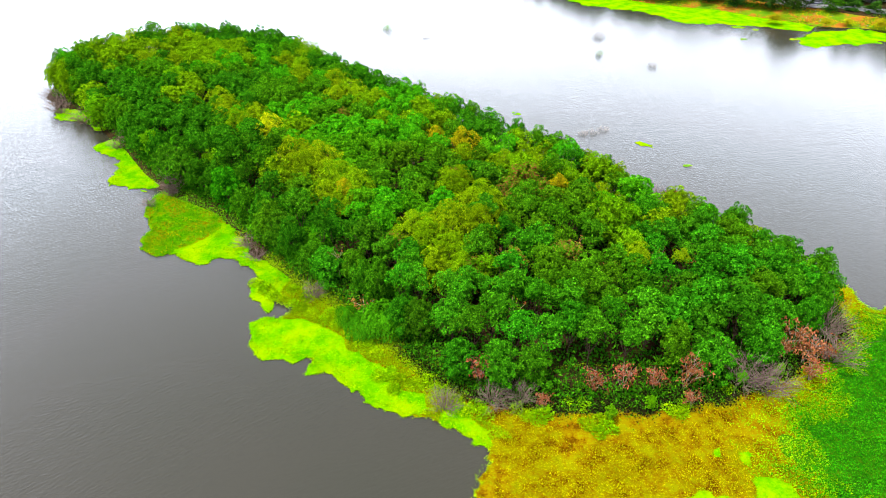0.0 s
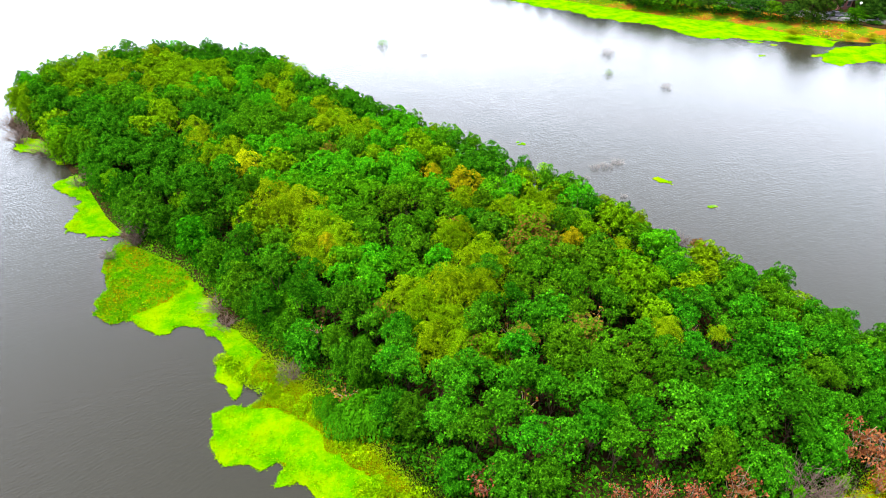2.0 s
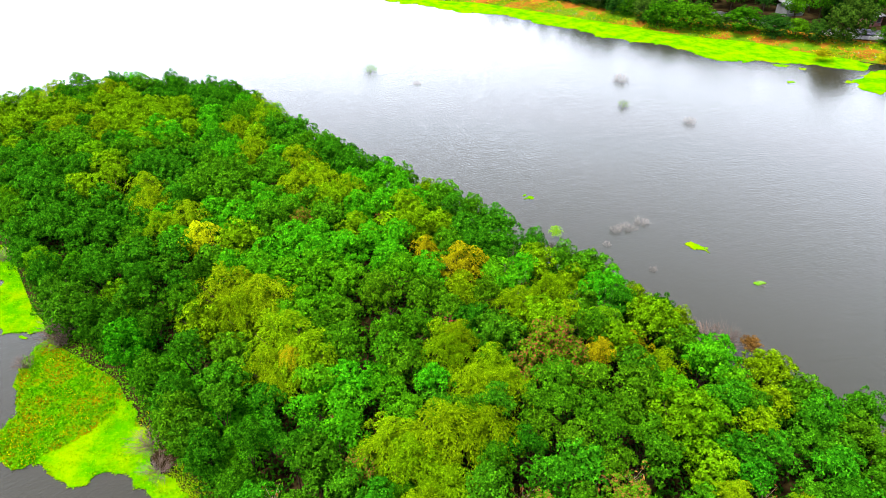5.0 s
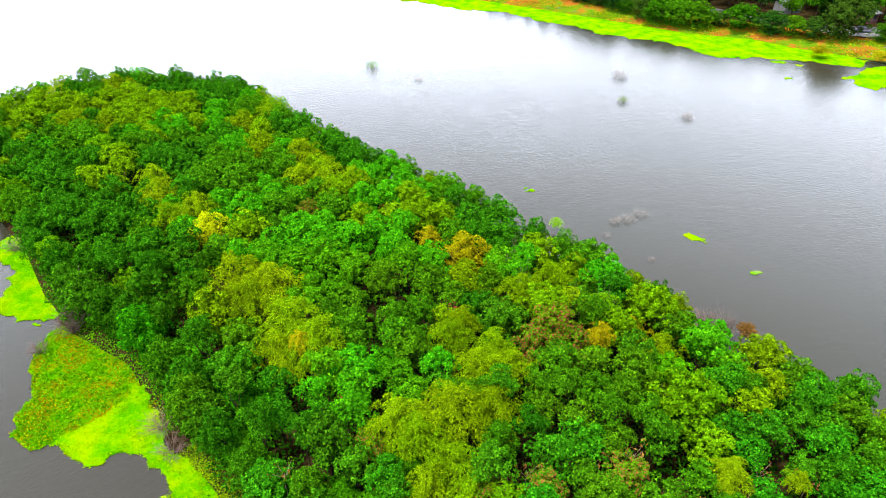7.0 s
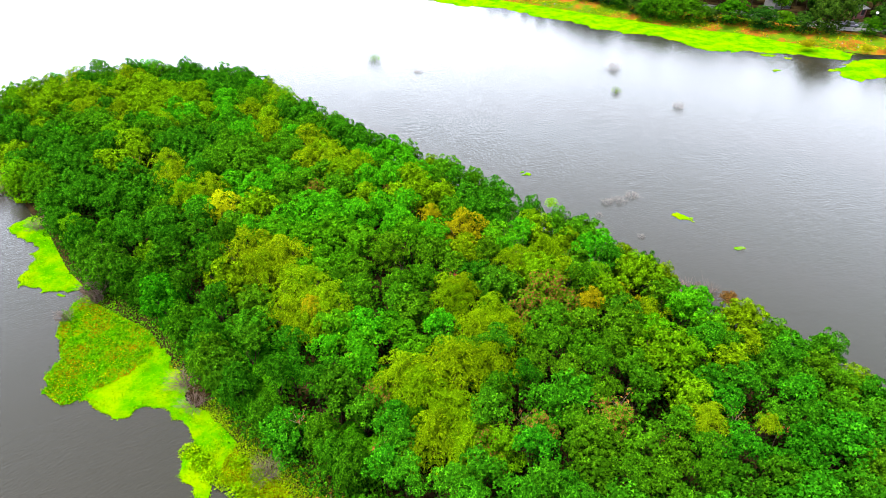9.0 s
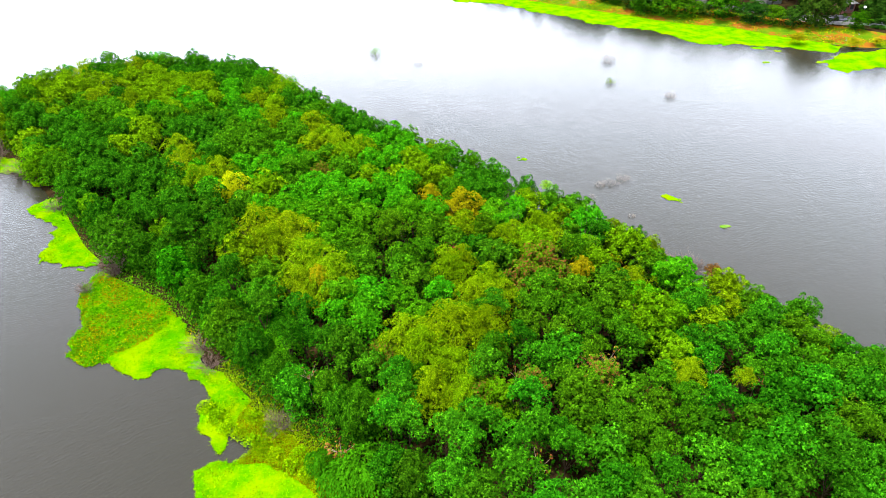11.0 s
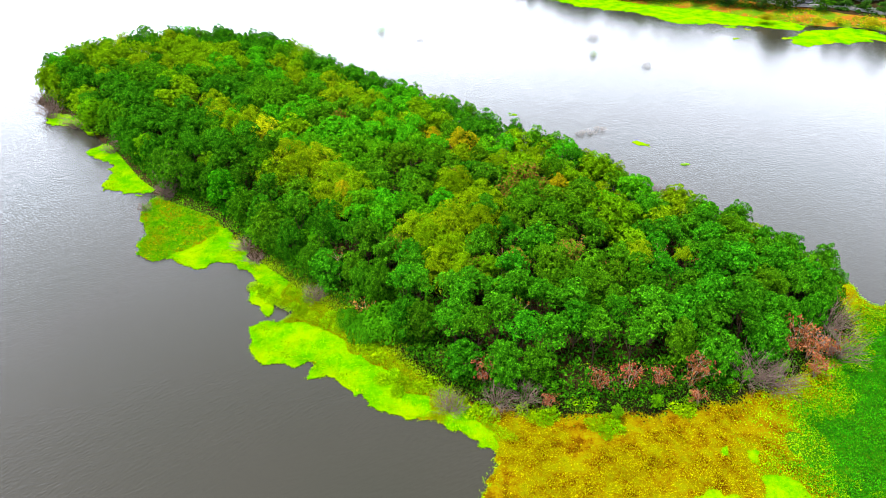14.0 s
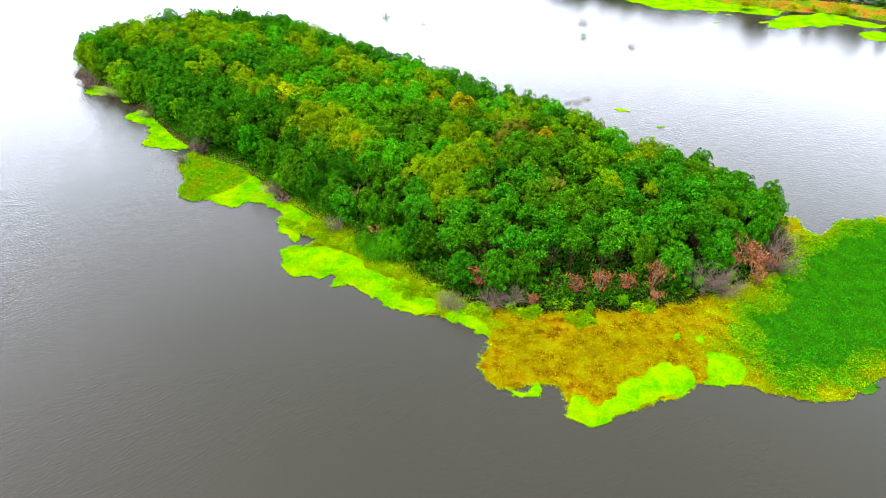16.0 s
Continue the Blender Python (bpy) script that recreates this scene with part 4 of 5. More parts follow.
# scrub added to fill the canopy's gaps; its deep green stands in for shade
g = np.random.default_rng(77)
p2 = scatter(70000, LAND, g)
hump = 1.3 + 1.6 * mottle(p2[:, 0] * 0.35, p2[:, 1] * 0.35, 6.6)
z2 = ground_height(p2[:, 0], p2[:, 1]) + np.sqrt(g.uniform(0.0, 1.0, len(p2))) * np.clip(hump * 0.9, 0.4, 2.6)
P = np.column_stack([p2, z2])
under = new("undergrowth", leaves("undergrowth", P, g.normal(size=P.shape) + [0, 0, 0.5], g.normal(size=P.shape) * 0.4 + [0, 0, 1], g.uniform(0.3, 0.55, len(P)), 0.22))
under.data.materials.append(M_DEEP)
tagged(under, "low filler scrub under the trees, dark green to stand in for shade", "undergrowth", kind="stuff")

# leaves of the floating beds
FIELD = [(28, 31), (31, 35.5), (36, 41), (40, 44.2), (43, 48.5), (46, 50), (50, 53), (56, 53.5), (64, 50), (66, 44), (58, 36.5), (50, 31.2), (41, 28.3), (35, 25.4), (30.5, 26)]


apron_coarse = apron_line[::6]


def leaf_bed(name, count, poly, mat, label, low, high, size, seed, avoid=(), thin=None):
    g = np.random.default_rng(seed)
    q = scatter(count, poly, g)
    keep = np.ones(len(q), bool)
    for a in avoid:
        a = a[::2]
        keep &= ~inside(q[:, 0], q[:, 1], a)
    if thin is not None:
        keep &= thin(q[:, 0], q[:, 1])
    q = q[keep]
    h = g.uniform(low, high, len(q))
    P = np.column_stack([q, h])
    D = g.normal(size=P.shape) + [0, 0, 0.25]
    L = g.uniform(0.6, 1.3, len(q)) * size
    ob = new(name, blades(name, P, D, g.normal(size=P.shape) * 0.45 + [0, 0, 1], L, L * 0.7))
    ob.data.materials.append(mat)
    return tagged(ob, label, "water plants", kind="stuff")



def field_depth(x, y):
    d = edge_distance(x, y, FIELD) * np.where(inside(x, y, FIELD), 1, -1)
    return d - 0.6 + 2.2 * mottle(x * 0.3, y * 0.3, 5.5)


def in_field(x, y, lo, hi, g):
    """Chance that a plant of the green field grows here: the field thins out over its rim."""
    return g.uniform(lo, hi, len(x)) < field_depth(x, y)


sheet = new("weed_bed", slab("hyacinth_sheet", curve_round([(45 + (x - 45) * 0.98, 39 + (y - 39) * 1.0) for x, y in FIELD], 0.2, 2.2, 9.3, 0.6), 0.06))
sheet.data.materials.append(M_FIELDBASE)
tagged(sheet, "closed green sheet of floating water hyacinth", "water plants", kind="stuff")
leaf_bed("hyacinth_field", 280000, apron_coarse, M_FIELD, "dense green field of water hyacinth leaves", 0.08, 0.45, 0.165, 5, lime_lines, lambda x, y: in_field(x, y, -2.2, 2.4, np.random.default_rng(1)))
leaf_bed("olive_weed_leaves", 300000, apron_coarse, M_REED, "yellow-green water plants round the green field", 0.05, 0.24, 0.15, 7, lime_lines, lambda x, y: in_field(x, y, -5, 1.5, np.random.default_rng(2)) & (field_depth(x, y) < 1.2))
leaf_bed("weed_leaves", 320000, apron_coarse, M_WEEDLEAF, "yellow leaves on the brown floating weed", 0.05, 0.16, 0.12, 6, lime_lines, lambda x, y: (field_depth(x, y) < 0.5) & (mottle(x * 0.22, y * 0.22, 4.4) > np.random.default_rng(3).uniform(-0.45, 0.4, len(x))))
leaf_bed("shore_pondweed", 110000, [p for p in apron_coarse if p[0] < 9], M_REED, "yellow-lime leafy pondweed along the shore", 0.06, 0.4, 0.115, 8, lime_lines, lambda x, y: (x + 2.2 * np.sin(y * 0.9) < 3.5) & (y > 33))
leaf_bed("spit_weeds", 13000, spit_line, M_FRESH, "fresh-green weeds on the floating spit", 0.05, 0.35, 0.2, 12, [lime_lines[3]])
leaf_bed("spit_rust_weeds", 9000, spit_line, M_WEEDLEAF, "rust-yellow weeds on the spit's outer end", 0.05, 0.3, 0.16, 13, [lime_lines[3]], lambda x, y: mottle(x * 0.3, y * 0.3, 2.2) + (65 - y) * 0.06 > 0.25)

for k, line in enumerate(lime_lines):
    area = abs(sum(a[0] * b[1] - a[1] * b[0] for a, b in zip(line, line[1:] + line[:1]))) / 2
    leaf_bed("duckweed_tufts", int(area * 26), line, M_LIMELEAF, "tufts of lime-green duckweed and young weed", 0.05, 0.16, 0.15, 90 + k)
# young green weed that spreads over the mats in patches
for k in (2, 3, 4, 5):
    line = lime_lines[k]
    area = abs(sum(a[0] * b[1] - a[1] * b[0] for a, b in zip(line, line[1:] + line[:1]))) / 2
    leaf_bed("young_weed", int(area * 60), line, M_FRESH, "patches of young green weed on the duckweed", 0.08, 0.2, 0.11, 120 + k, (), lambda x, y: mottle(x * 0.34, y * 0.34, 8.3) > np.random.default_rng(8).uniform(0.0, 0.55, len(x)))
# loose duckweed along the rafts' rims
g = np.random.default_rng(33)
rim = np.concatenate([np.array(a)[:, :2] for a in lime_lines])
rim = np.repeat(rim, 6, 0) + g.normal(size=(len(rim) * 6, 2)) * 0.07
P = np.column_stack([rim, g.uniform(0.01, 0.1, len(rim))])
L = g.uniform(0.05, 0.13, len(P))
fleck = new("loose_duckweed", leaves("loose_duckweed", P, g.normal(size=P.shape) * [1, 1, 0.15], g.normal(size=P.shape) * 0.15 + [0, 0, 1], L, L * 0.8, 0.0))
fleck.data.materials.append(M_LIMELEAF)
tagged(fleck, "loose lime-green duckweed flecks along the mats' rims", "duckweed", kind="stuff")

# weeds that hide the island's rim
def shore_weeds(name, count, mat, label, reach, high, size, seed):
    g = np.random.default_rng(seed)
    q = scatter(count, LAND, g)
    e = edge_distance(q[:, 0], q[:, 1], LAND)
    q = q[(e < g.uniform(0, reach, len(q)) + 0.8)]
    q = q + g.normal(size=q.shape) * 0.5
    P = np.column_stack([q, np.maximum(ground_height(q[:, 0], q[:, 1]), 0.03) + g.uniform(0, high, len(q)) * g.uniform(0, 1, len(q))])
    L = g.uniform(0.6, 1.4, len(q)) * size
    ob = new(name, leaves(name, P, g.normal(size=P.shape) * 0.7 + [0, 0, 0.7], g.normal(size=P.shape), L, L * 0.4, 0.2))
    ob.data.materials.append(mat)
    return tagged(ob, label, "weeds", kind="stuff")


shore_weeds("shore_weeds", 26000, M_FRESH, "fresh-green weeds along the island's rim", 3.0, 0.9, 0.3, 21)
shore_weeds("shore_grass", 12000, M_REED, "yellow-green grass along the island's rim", 2.0, 0.7, 0.35, 22)
# Deep-green scrub added so that the rim under the trees looks shaded.
shore_weeds("shore_scrub", 230000, M_DEEP, "scrub along the island's rim, dark to stand in for tree shade", 4.5, 1.7, 0.3, 23)

def strip(name, line, each, spread, low, high, size, mat, label, category, seed):
    """Leaves strewn along a line."""
    g = np.random.default_rng(seed)
    q = np.repeat(np.array(line)[:, :2], each, 0)
    q = q + g.normal(size=q.shape) * spread
    P = np.column_stack([q, np.maximum(ground_height(q[:, 0], q[:, 1]), 0.02) + low + g.uniform(0, 1, len(q)) ** 1.6 * (high - low)])
    L = g.uniform(0.6, 1.4, len(q)) * size
    ob = new(name, blades(name, P, g.normal(size=P.shape) + [0, 0, 0.4], g.normal(size=P.shape) * 0.6 + [0, 0, 0.8], L, L * 0.55))
    ob.data.materials.append(mat)
    return tagged(ob, label, category, kind="stuff")


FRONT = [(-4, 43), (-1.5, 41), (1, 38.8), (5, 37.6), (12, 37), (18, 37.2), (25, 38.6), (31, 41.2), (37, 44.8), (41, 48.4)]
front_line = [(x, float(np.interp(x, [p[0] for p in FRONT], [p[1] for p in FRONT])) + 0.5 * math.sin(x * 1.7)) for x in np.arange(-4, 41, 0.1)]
# Near-black strip laid where only shade falls below the front trees.
strip("leaf_litter", front_line, 80, 0.55, 0.0, 0.3, 0.22, M_RIMSHADE, "near-black leaves standing in for shade at the island's front rim", "leaf litter", 41)
# Scrub in the same strip, its deep green put there for shade.
strip("front_scrub", front_line, 14, 0.6, 0.0, 0.8, 0.2, M_DEEP, "scrub at the island's front rim, dark green to stand in for shade", "scrub", 44)
strip("front_weeds", front_line, 5, 1.0, 0.05, 0.7, 0.2, M_FRESH, "sparse fresh weeds at the island's front rim", "weeds", 42)
strip("rim_weed", [p for p in apron_line if p[1] < 60], 9, 0.12, 0.03, 0.14, 0.13, M_REED, "lime-yellow weed flecks along the bed's rim", "water plants", 43)

# reed tufts on the rafts
TUFTS = [
    (-17.7, 50.5), (-16.5, 49.9), (-15.4, 49.2), (-14.2, 48.4), (-12.7, 47.4), (-11.3, 46.8),
    (-9.9, 46.5), (-17.0, 52.4), (-15.3, 51.1), (-6.1, 39.8), (-5.1, 40.3), (-4.2, 39.3),
    (-4.7, 38.3), (-2.6, 38.8), (-1.4, 39.3), (-0.4, 38.4), (1.1, 37.0), (1.9, 36.0),
    (2.9, 36.5), (3.4, 35.5), (6.4, 36.3), (7.3, 35.5), (8.1, 35.2), (8.8, 35.9),
    (12.4, 34.7), (13.2, 33.9), (14.1, 34.4), (13.7, 35.2), (-12.2, 48.6), (-10.7, 47.4),
    (20.0, 36.6), (20.7, 36.2), (21.3, 37.1), (11.0, 37.0), (12.2, 36.9), (25.8, 38.9),
    (28.9, 39.9), (30.3, 40.3), (-8.3, 44.0), (-6.9, 42.9), (-8.7, 45.1), (-7.6, 43.8),
    (-21.5, 53.5), (-20.2, 52.4), (-18.9, 51.1),
]
for k, (x, y) in enumerate(TUFTS):
    ob = new("reed_tuft", REEDS[k % 2])
    ob.matrix_basis = pose(x, y, 0.02, 0, 0, k * 47.0) @ Matrix.Diagonal((0.8 + 0.1 * (k % 4), 0.75 + 0.08 * (k % 5), 0.7 + 0.1 * (k % 3), 1))
    tagged(ob, "yellow-green tuft of leafy weed growing from the floating weed", "reeds", "reed tufts on the weed bed")
for k, (x, y) in enumerate([
    (14.3, 35.2), (18.0, 36.4), (31.0, 40.6), (27.2, 39.6),
]):
    plant("small_bush", x, y, 1.9, 0.6, BROAD[k], 6.2, 2.8, M_FRESH, "small fresh-green bush on the weed bed", "bush", "small bushes on the weed bed", trunk=False, z=0)

# ---- the far bank ----
FAR_MAT = [(-60, 236), (-15.9, 214.8), (-7.5, 210.4), (3.6, 203.2), (15.7, 200), (23.8, 192), (31.7, 187), (36.2, 181), (44.7, 176.4), (50.8, 174.2), (57.2, 166.2), (60, 163), (66.1, 163), (74.2, 161.7), (80.9, 160.4), (87, 157.2), (91.5, 162), (88, 166.5), (80.4, 171.5), (72, 178.5), (58.3, 183), (50, 189), (39, 196), (25, 205), (8.6, 215), (-7, 219), (-60, 242)]
FAR_MAT2 = [(81.2, 148.0), (83.5, 152), (87.5, 156), (91.5, 157.6), (97.6, 159.2), (104.7, 158.8), (105.3, 154.9), (109.1, 151.1), (110.7, 147.2), (106.2, 146), (102.6, 149.6), (98.9, 147.8), (92.3, 146), (86.1, 144.6), (81.8, 145.2)]
FAR_MAT3 = [(101.7, 141.7), (105.3, 143.2), (107.7, 141.8), (112, 140.8), (118, 139), (117, 134), (107.2, 133.4), (103.8, 135.0), (100.4, 136.8)]
for k, pts in enumerate((FAR_MAT, FAR_MAT2, FAR_MAT3)):
    ob = new("duckweed_mat", slab("raft", curve_round(pts, 0.5, 1.9, 40.0 + k, 0.28), 0.06))
    ob.data.materials.append(M_LIME)
    tagged(ob, "lime-green duckweed belt along the far bank", "duckweed", kind="stuff")
FARTREES = [
    (90.6, 173.2, 9.8, 5.4), (52.4, 188.6, 6.2, 4.2), (56.8, 186.6, 6.4, 4.4), (61.8, 184.7, 6.0, 4.2), (50.0, 192.8, 6, 3.6), (71.5, 183.0, 5.6, 4.8),
    (67.0, 185.0, 3.2, 2.4), (77.0, 178.6, 5.0, 4.4), (81.2, 176.2, 4.4, 3.2), (85.0, 174.4, 4.6, 3.6), (99.2, 170.6, 4.2, 2.8), (43.8, 199.5, 7.5, 4.2),
    (40.3, 203.0, 7.5, 4.0), (46.5, 196.7, 5.4, 2.8), (37.1, 206.6, 7, 4.0), (33.0, 210.4, 6, 3.5), (28.0, 214.3, 6, 3.5), (104.6, 175.0, 6.5, 3.6),
    (96.5, 186.5, 10, 4.6), (85.6, 187.5, 7.5, 3.4), (93.5, 190.5, 8.5, 3.6), (100.6, 181.6, 6.0, 2.6), (80.0, 192.5, 9, 4.0), (73.0, 196.0, 10, 4.6), (95.0, 199.0, 11, 5.0), (66.0, 196.5, 9, 4.4), (109.0, 188.0, 10, 4.6),
]
for k, (x, y, h, r) in enumerate(FARTREES):
    word = ("tall dark green bushy tree on the far bank", M_FARGREEN) if k == 0 else RNG.choice([("bushy green tree on the far bank's edge", M_FARGREEN), ("bushy green tree on the far bank's edge", M_FARGREEN), ("lighter green bushy tree on the far bank's edge", M_GREEN)])
    broad_tree(x, y, h, r, word[1], word[0], "trees on the far bank", BUSHY if k < 18 else BROAD)


def joined(name, spots, shapes, base_h, base_r, mat, label):
    """Far trees that nobody could count, in one mesh."""
    V, F, base = [], [], 0
    for k, (x, y, h, r, z) in enumerate(spots):
        me = shapes[k % len(shapes)]
        v = np.empty(len(me.vertices) * 3, np.float32)
        me.vertices.foreach_get("co", v)
        v = v.reshape(-1, 3) * [r / base_r, r / base_r, h / base_h]
        a = k * 1.3
        v = np.stack([v[:, 0] * math.cos(a) - v[:, 1] * math.sin(a) + x, v[:, 0] * math.sin(a) + v[:, 1] * math.cos(a) + y, v[:, 2] + z], 1)
        f = np.array([p.vertices[:] for p in me.polygons]) + base
        V.append(v)
        F.append(f)
        base += len(v)
    me = bpy.data.meshes.new(name)
    me.from_pydata(np.concatenate(V).tolist(), [], np.concatenate(F).tolist())
    me.materials.append(mat)
    return tagged(new(name, me), label, "woods", kind="stuff")


thicket = []
for k in range(52):
    x = 14 + k * 2.1 + RNG.uniform(-0.8, 0.8) if k < 38 else 106 + (k - 38) * 3.4
    if 64 < x < 106:
        continue
    tall = 1.0 if k < 38 else 0.7
    thicket.append((x, float(np.interp(x, bank_x, bank_y)) + RNG.uniform(11.5, 14), RNG.uniform(3.2, 5.6) * tall, RNG.uniform(2.2, 3.2), 1.5))
joined("bank_thicket", thicket, FAR_BROAD, 6.2, 2.8, M_FARGREEN, "dull green thicket along the far bank's top")
woods = []
for k in range(420):
    x = RNG.uniform(12, 150)
    y = float(np.interp(x, bank_x, bank_y)) + RNG.uniform(23.5, 62)
    r = RNG.uniform(3.4, 5)
    if 62 < x < 112 and y < float(np.interp(x, bank_x, bank_y)) + 23.5 or any((x - a) ** 2 + (y - b) ** 2 < (0.55 * (r + c)) ** 2 for a, b, c in placed) or any(math.hypot(x - a, y - b) < c for a, b, c in [(89, 194, 6), (103.5, 184.5, 6)]):
        continue
    placed.append((x, y, r))
    woods.append((x, y, RNG.uniform(10, 14) * min(1.0, max(0.45, x / 60)), r, 1.5))
joined("far_woods", woods[::2], FAR_BROAD, 6.2, 2.8, M_FARGREEN, "dark green woods beyond the far bank")
joined("far_woods", woods[1::2], SMALL, 6.2, 2.8, M_FARGREEN, "green woods beyond the far bank")
for x, y, h, r in [(81.5, 163.3, 2.8, 2.4), (93.2, 160.4, 2.6, 2.2), (105.4, 158.2, 3.0, 2.4), (99.5, 162.0, 2.0, 1.6)]:
    plant("bush", x, y, h, r, FEATHER[0], 6.4, 2.8, M_STRAW, "yellow-green feathery bush at the far waterline", "bush", "bushes on the far bank", trunk=False)

# road, low wall and houses behind the far bank
def box(name, x0, x1, y0, y1, z0, z1, bevel=0.03):
    bm = bmesh.new()
    bmesh.ops.create_cube(bm, size=1.0)
    for v in bm.verts:
        v.co = ((x0 + x1) / 2 + v.co.x * (x1 - x0), (y0 + y1) / 2 + v.co.y * (y1 - y0), (z0 + z1) / 2 + v.co.z * (z1 - z0))
    bmesh.ops.bevel(bm, geom=bm.edges, offset=bevel, segments=1, affect="EDGES")
    me = bpy.data.meshes.new(name)
    bm.to_mesh(me)
    bm.free()
    return me


def ribbon(name, off0, off1, x0, x1, z0, z1):
    xs = np.arange(x0, x1, 3.0)
    ys = np.interp(xs, bank_x, bank_y)
    v = [(x, y + o, z) for x, y in zip(xs, ys) for o, z in ((off0, z0), (off0, z1), (off1, z1), (off1, z0))]
    f = [(4 * k + j, 4 * k + (j + 1) % 4, 4 * k + 4 + (j + 1) % 4, 4 * k + 4 + j) for k in range(len(xs) - 1) for j in range(4)]
    return mesh(name, v, f)


road = new("road", ribbon("road", 16, 22.5, 30, 160, 1.3, 1.64))
road.data.materials.append(M_ASPHALT)
tagged(road, "grey asphalt lane behind the far bank's trees", "road", kind="structure")
wall = new("low_wall", ribbon("low_wall", 13.4, 13.8, 88, 150, 1.3, 2.3))
wall.data.materials.append(M_WHITEWASH)
tagged(wall, "low whitewashed wall along the far bank", "wall", kind="structure")


def house(x, y, turn, w, d, h, wall_mat, label):
    ob = thing("house", x, y, 1.6, turn)
    part("wall", box("wall", -w / 2, w / 2, -d / 2, d / 2, -0.3, h), wall_mat, ob)
    part("roof", mesh("roof", [(-w / 2 - 0.4, -d / 2 - 0.5, h - 0.1), (w / 2 + 0.4, -d / 2 - 0.5, h - 0.1), (w / 2 + 0.4, d / 2 + 0.4, h + 0.9), (-w / 2 - 0.4, d / 2 + 0.4, h + 0.9),
                               (-w / 2 - 0.4, -d / 2 - 0.5, h + 0.05), (w / 2 + 0.4, -d / 2 - 0.5, h + 0.05), (w / 2 + 0.4, d / 2 + 0.4, h + 1.05), (-w / 2 - 0.4, d / 2 + 0.4, h + 1.05)],
                      [(0, 1, 2, 3), (7, 6, 5, 4), (0, 4, 5, 1), (1, 5, 6, 2), (2, 6, 7, 3), (3, 7, 4, 0)]), M_SHEET, ob, "grey sheet-metal lean-to roof")
    k = max(2, int(w / 2.2))
    for i in range(k):
        cx = -w / 2 + (i + 0.5) * w / k
        win = part("window", box("window", cx - 0.55, cx + 0.55, -d / 2 - 0.06, -d / 2 + 0.1, 0.9, 2.1), M_DARKGAP, ob)
        part("sill", box("sill", cx - 0.65, cx + 0.65, -d / 2 - 0.18, -d / 2 - 0.02, 0.8, 0.9, 0.01), M_WHITEWASH, win)
    return tagged(ob, label, "house", "houses behind the far bank")


house(89, 197, 18, 5.4, 4, 2.5, M_PLASTER, "low grey building half hidden behind trees")
house(104.0, 187.5, 20, 4.6, 4, 2.4, M_PINK, "faded pink hut with a sheet roof behind trees")
house(118, 184, 20, 8, 5, 3.2, M_PLASTER, "grey building with dark windows beyond the bank")

def parked_car(x, y, turn):
    ob = thing("car", x, y, 1.64, turn)
    part("body", box("body", -2.0, 2.0, -0.8, 0.8, 0.3, 0.85, 0.15), M_CARPAINT, ob)
    cab = box("cabin", -1.1, 1.2, -0.7, 0.7, 0.85, 1.42, 0.05)
    for v in cab.vertices:
        if v.co.z > 1.2:
            v.co.x *= 0.72
            v.co.y *= 0.86
    cabin = part("cabin", cab, M_DARKGAP, ob, "dark glazed car cabin")
    part("roof", box("roof", -0.8, 0.85, -0.58, 0.58, 1.4, 1.46, 0.02), M_CARPAINT, cabin)
    for sx in (-1.25, 1.25):
        for sy in (-0.78, 0.78):
            bm = bmesh.new()
            bmesh.ops.create_cone(bm, cap_ends=True, segments=14, radius1=0.31, radius2=0.31, depth=0.2, matrix=pose(sx, sy, 0.31, 90, 0, 0))
            me = bpy.data.meshes.new("wheel")
            bm.to_mesh(me)
            bm.free()
            part("wheel", me, M_DARKGAP, ob, "black rubber car wheel")
    return tagged(ob, "dark blue car parked on the lane by the wall", "car")


parked_car(98.0, 177.5, -22)


def street_lamp(x, y):
    ob = thing("street_lamp", x, y, 1.5)
    part("pole", tubes("pole", [([(0, 0, -0.3), (0, 0, 2.2), (0.05, 0, 4.6)], 0.07, 0.045)], 8), M_SHEET, ob)
    bm = bmesh.new()
    bmesh.ops.create_uvsphere(bm, u_segments=14, v_segments=10, radius=0.3, matrix=pose(0.05, 0, 4.8))
    me = bpy.data.meshes.new("globe")
    bm.to_mesh(me)
    bm.free()
    part("globe", me, M_LAMPWHITE, ob, "white round lamp globe")
    return tagged(ob, "slim grey lamp post with a white globe", "street lamp")


street_lamp(100.5, 172.6)

# bushes standing in the open water
for x, y, r, h in [
    (-16.3, 155.1, 1.9, 1.9), (34.8, 150.2, 2.2, 2.0), (32.4, 136.9, 1.3, 1.5), (42.1, 129.3, 1.3, 1.4), (-6.4, 147.6, 1.2, 0.6), (23.5, 95.2, 1.4, 0.8),
    (21.9, 94.7, 1.0, 0.8), (25.7, 96.6, 1.2, 0.8), (35.9, 83.8, 0.7, 0.4), (24.4, 86.3, 0.6, 0.5), (20.1, 91.5, 0.7, 0.4),
]:
    ob = new("bare_bush", RNG.choice(THIN_TWIGS))
    if (x, y) in ((-16.3, 155.1), (32.4, 136.9)):
        ob.material_slots[0].link = "OBJECT"
        ob.material_slots[0].material = M_SAGE
    ob.matrix_basis = pose(x, y, 0, 0, 0, RNG.uniform(0, 360)) @ Matrix.Diagonal((r / 2, r / 2, h / 2.5, 1))
    tagged(ob, "half-drowned leafless bush standing in the lake", "bush", "drowned bushes in the lake")
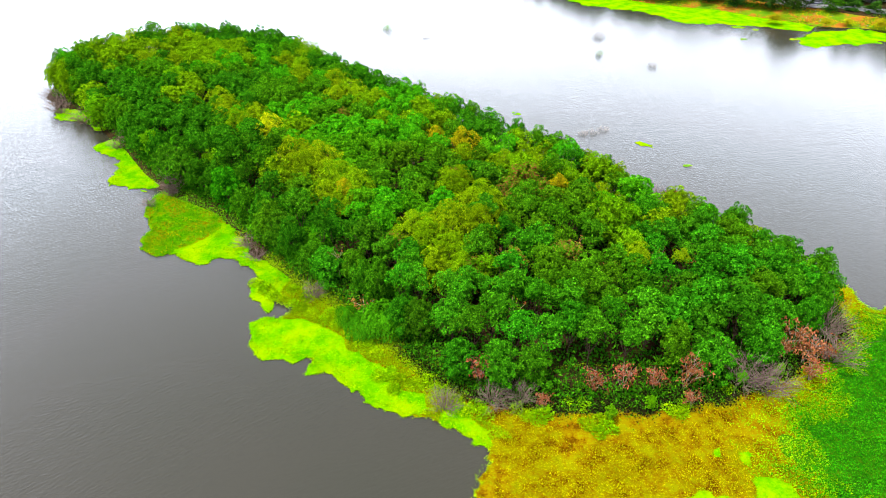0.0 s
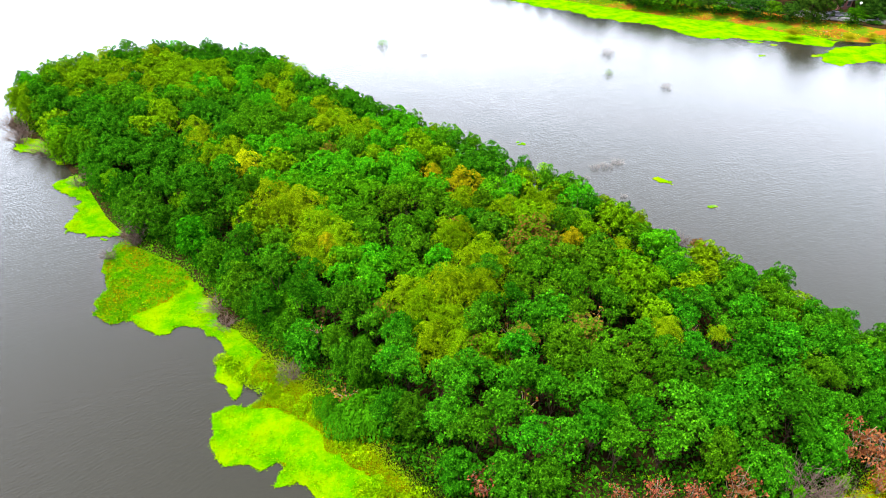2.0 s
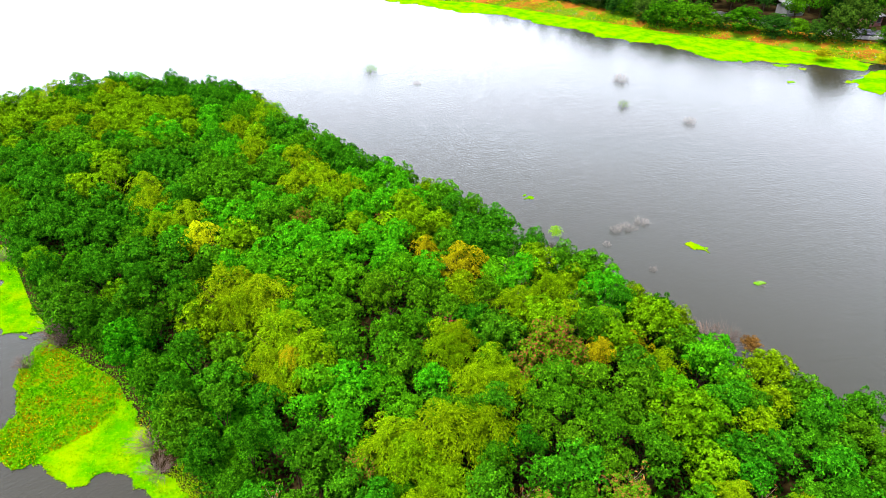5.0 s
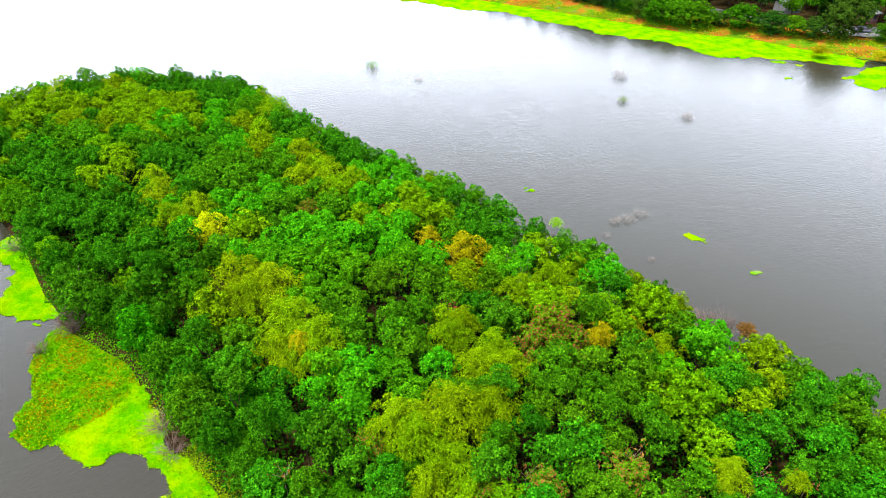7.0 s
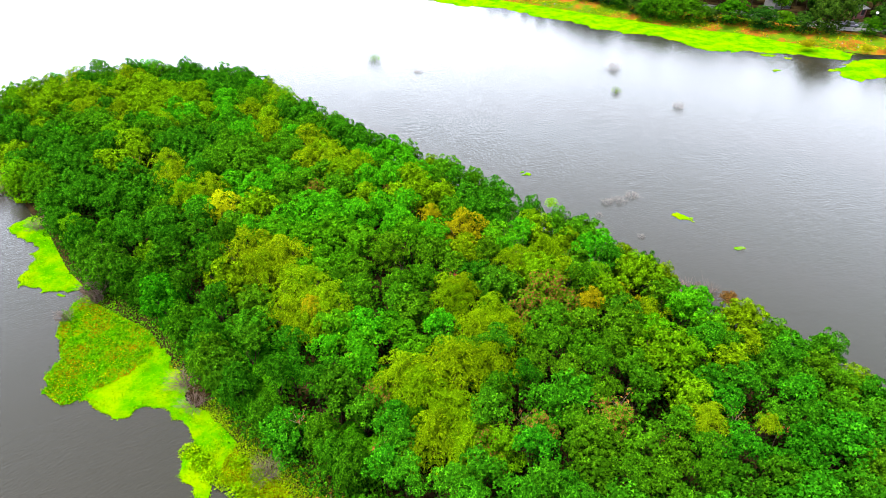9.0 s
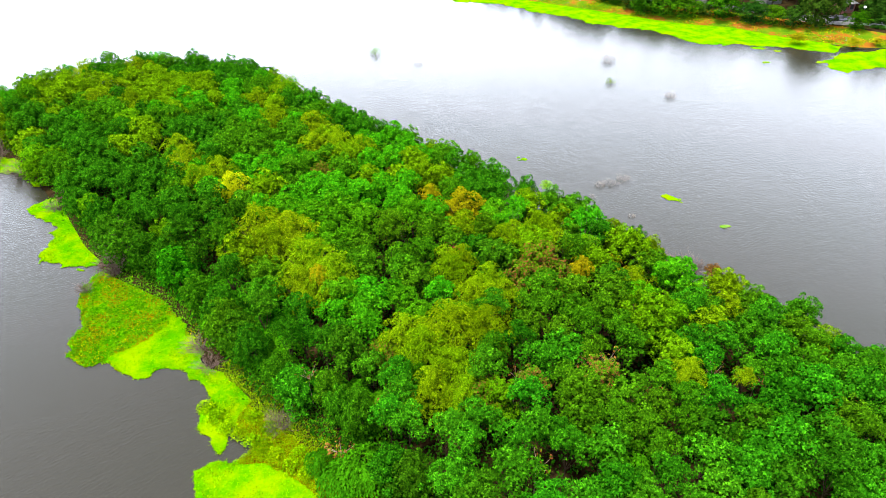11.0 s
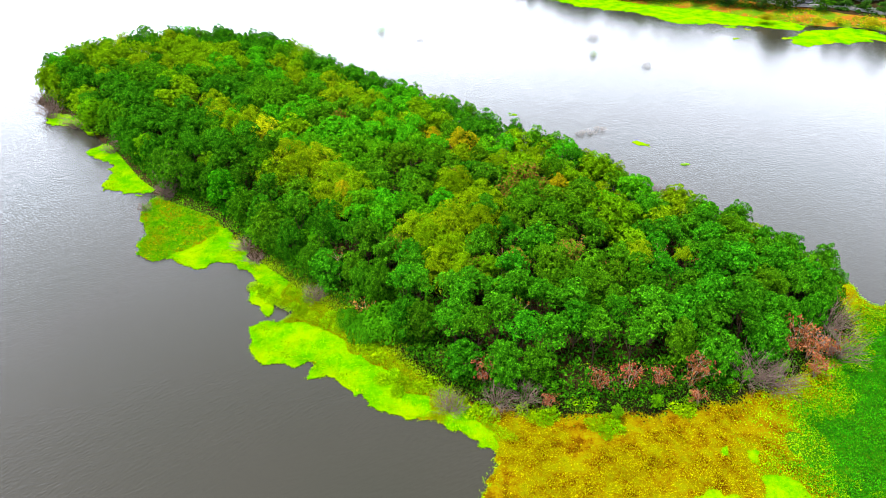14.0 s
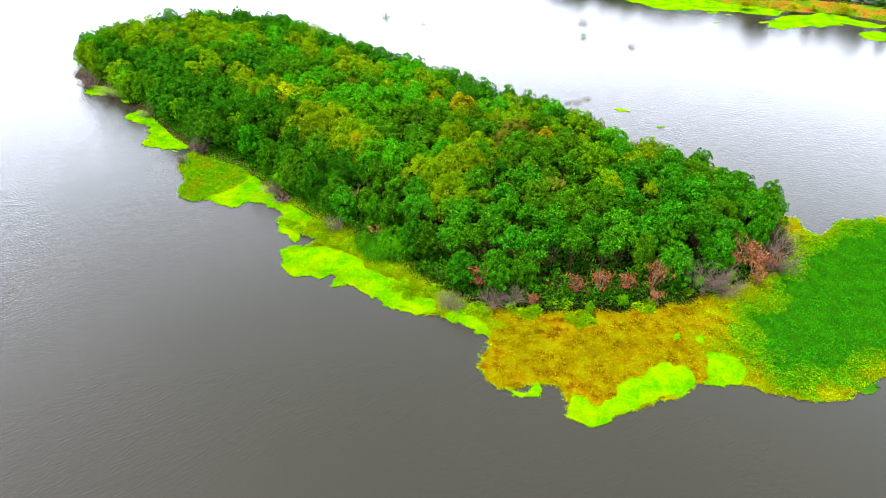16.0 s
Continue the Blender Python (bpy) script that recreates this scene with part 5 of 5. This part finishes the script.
for k, pts in enumerate(([(29.8, 91.5), (31, 90.4), (32.4, 90.0), (32.2, 91.0), (31.2, 91.6), (30.2, 92.0)],)):
    ob = new("duckweed_mat", slab("raft", curve_round(pts, 0.1, 0.9, 50.0 + k, 0.9), 0.05))
    ob.data.materials.append(M_LIME)
    tagged(ob, "small lime duckweed patch adrift on open water", "duckweed", "duckweed patches adrift")

plant("bush", 13.7, 92.6, 2.0, 0.9, FEATHER[1], 6.4, 2.8, M_REED, "lime-yellow leafy bush standing at the waterline", "bush", "bushes at the island's shore", trunk=False, z=0)
plant("bush", 30.0, 72.6, 2.2, 1.1, BROAD[4], 6.2, 2.8, M_RUSTLEAF, "rust-orange withered bush standing at the waterline", "bush", "bushes at the island's shore", trunk=False, z=0)

# weeds and litter on the far bank's slope
g = np.random.default_rng(55)
bx = g.uniform(-10, 130, 60000)
off = g.uniform(0.3, 13, 60000)
by = np.interp(bx, bank_x, bank_y) + off
tuft = mottle(bx * 0.14, by * 0.3, 9.1) > g.uniform(-0.3, 0.8, len(bx)) + (off - 3) * 0.05
for sel, mat, word in ((tuft & (g.uniform(size=len(bx)) < 0.6), M_FRESH, "green grass tufts on the far bank's slope"), (tuft, M_WEEDLEAF, "yellowing weeds on the far bank's slope")):
    P = np.column_stack([bx[sel], by[sel], ground_height(bx[sel], by[sel])])
    P = P[::2] if mat is M_WEEDLEAF else P
    L = g.uniform(0.2, 0.45, len(P))
    ob = new("bank_grass", leaves("bank_grass", P, g.normal(size=P.shape) * 0.7 + [0, 0, 0.8], g.normal(size=P.shape), L, L * 0.5))
    ob.data.materials.append(mat)
    tagged(ob, word, "grass", kind="stuff")
P = np.column_stack([bx[:160], by[:160], ground_height(bx[:160], by[:160]) + 0.04])
ob = new("litter", leaves("litter", P, g.normal(size=P.shape) * [1, 1, 0.2], g.normal(size=P.shape) * 0.3 + [0, 0, 1], g.uniform(0.25, 0.6, 160), 0.3, 0.0))
ob.data.materials.append(M_WHITEWASH)
tagged(ob, "small pale scraps of litter strewn on the bank", "litter", kind="stuff")

# scraps of duckweed adrift near the shores
for k, (x, y, s) in enumerate([
    (71.7, 160.2, 1.6), (75.1, 158.4, 0.9), (68.9, 150.0, 0.8), (81.1, 150.6, 1.1), (11.5, 103.0, 0.5), (10.9, 103.4, 0.35),
    (12.1, 102.7, 0.3), (35.8, 84.1, 0.6), (-42.9, 73.7, 0.5),
]):
    ring = [(x + s * math.cos(a) * (1 + 0.3 * math.sin(3 * a + k)), y + 0.6 * s * math.sin(a)) for a in (0, 0.8, 1.6, 2.4, 3.2, 4.0, 4.8, 5.6)]
    ob = new("duckweed_mat", slab("raft", curve_round(ring, 0.12, 0.5, 70.0 + k, 0.8), 0.05))
    ob.data.materials.append(M_LIME)
    tagged(ob, "small lime duckweed patch adrift on open water", "duckweed", "duckweed patches adrift")
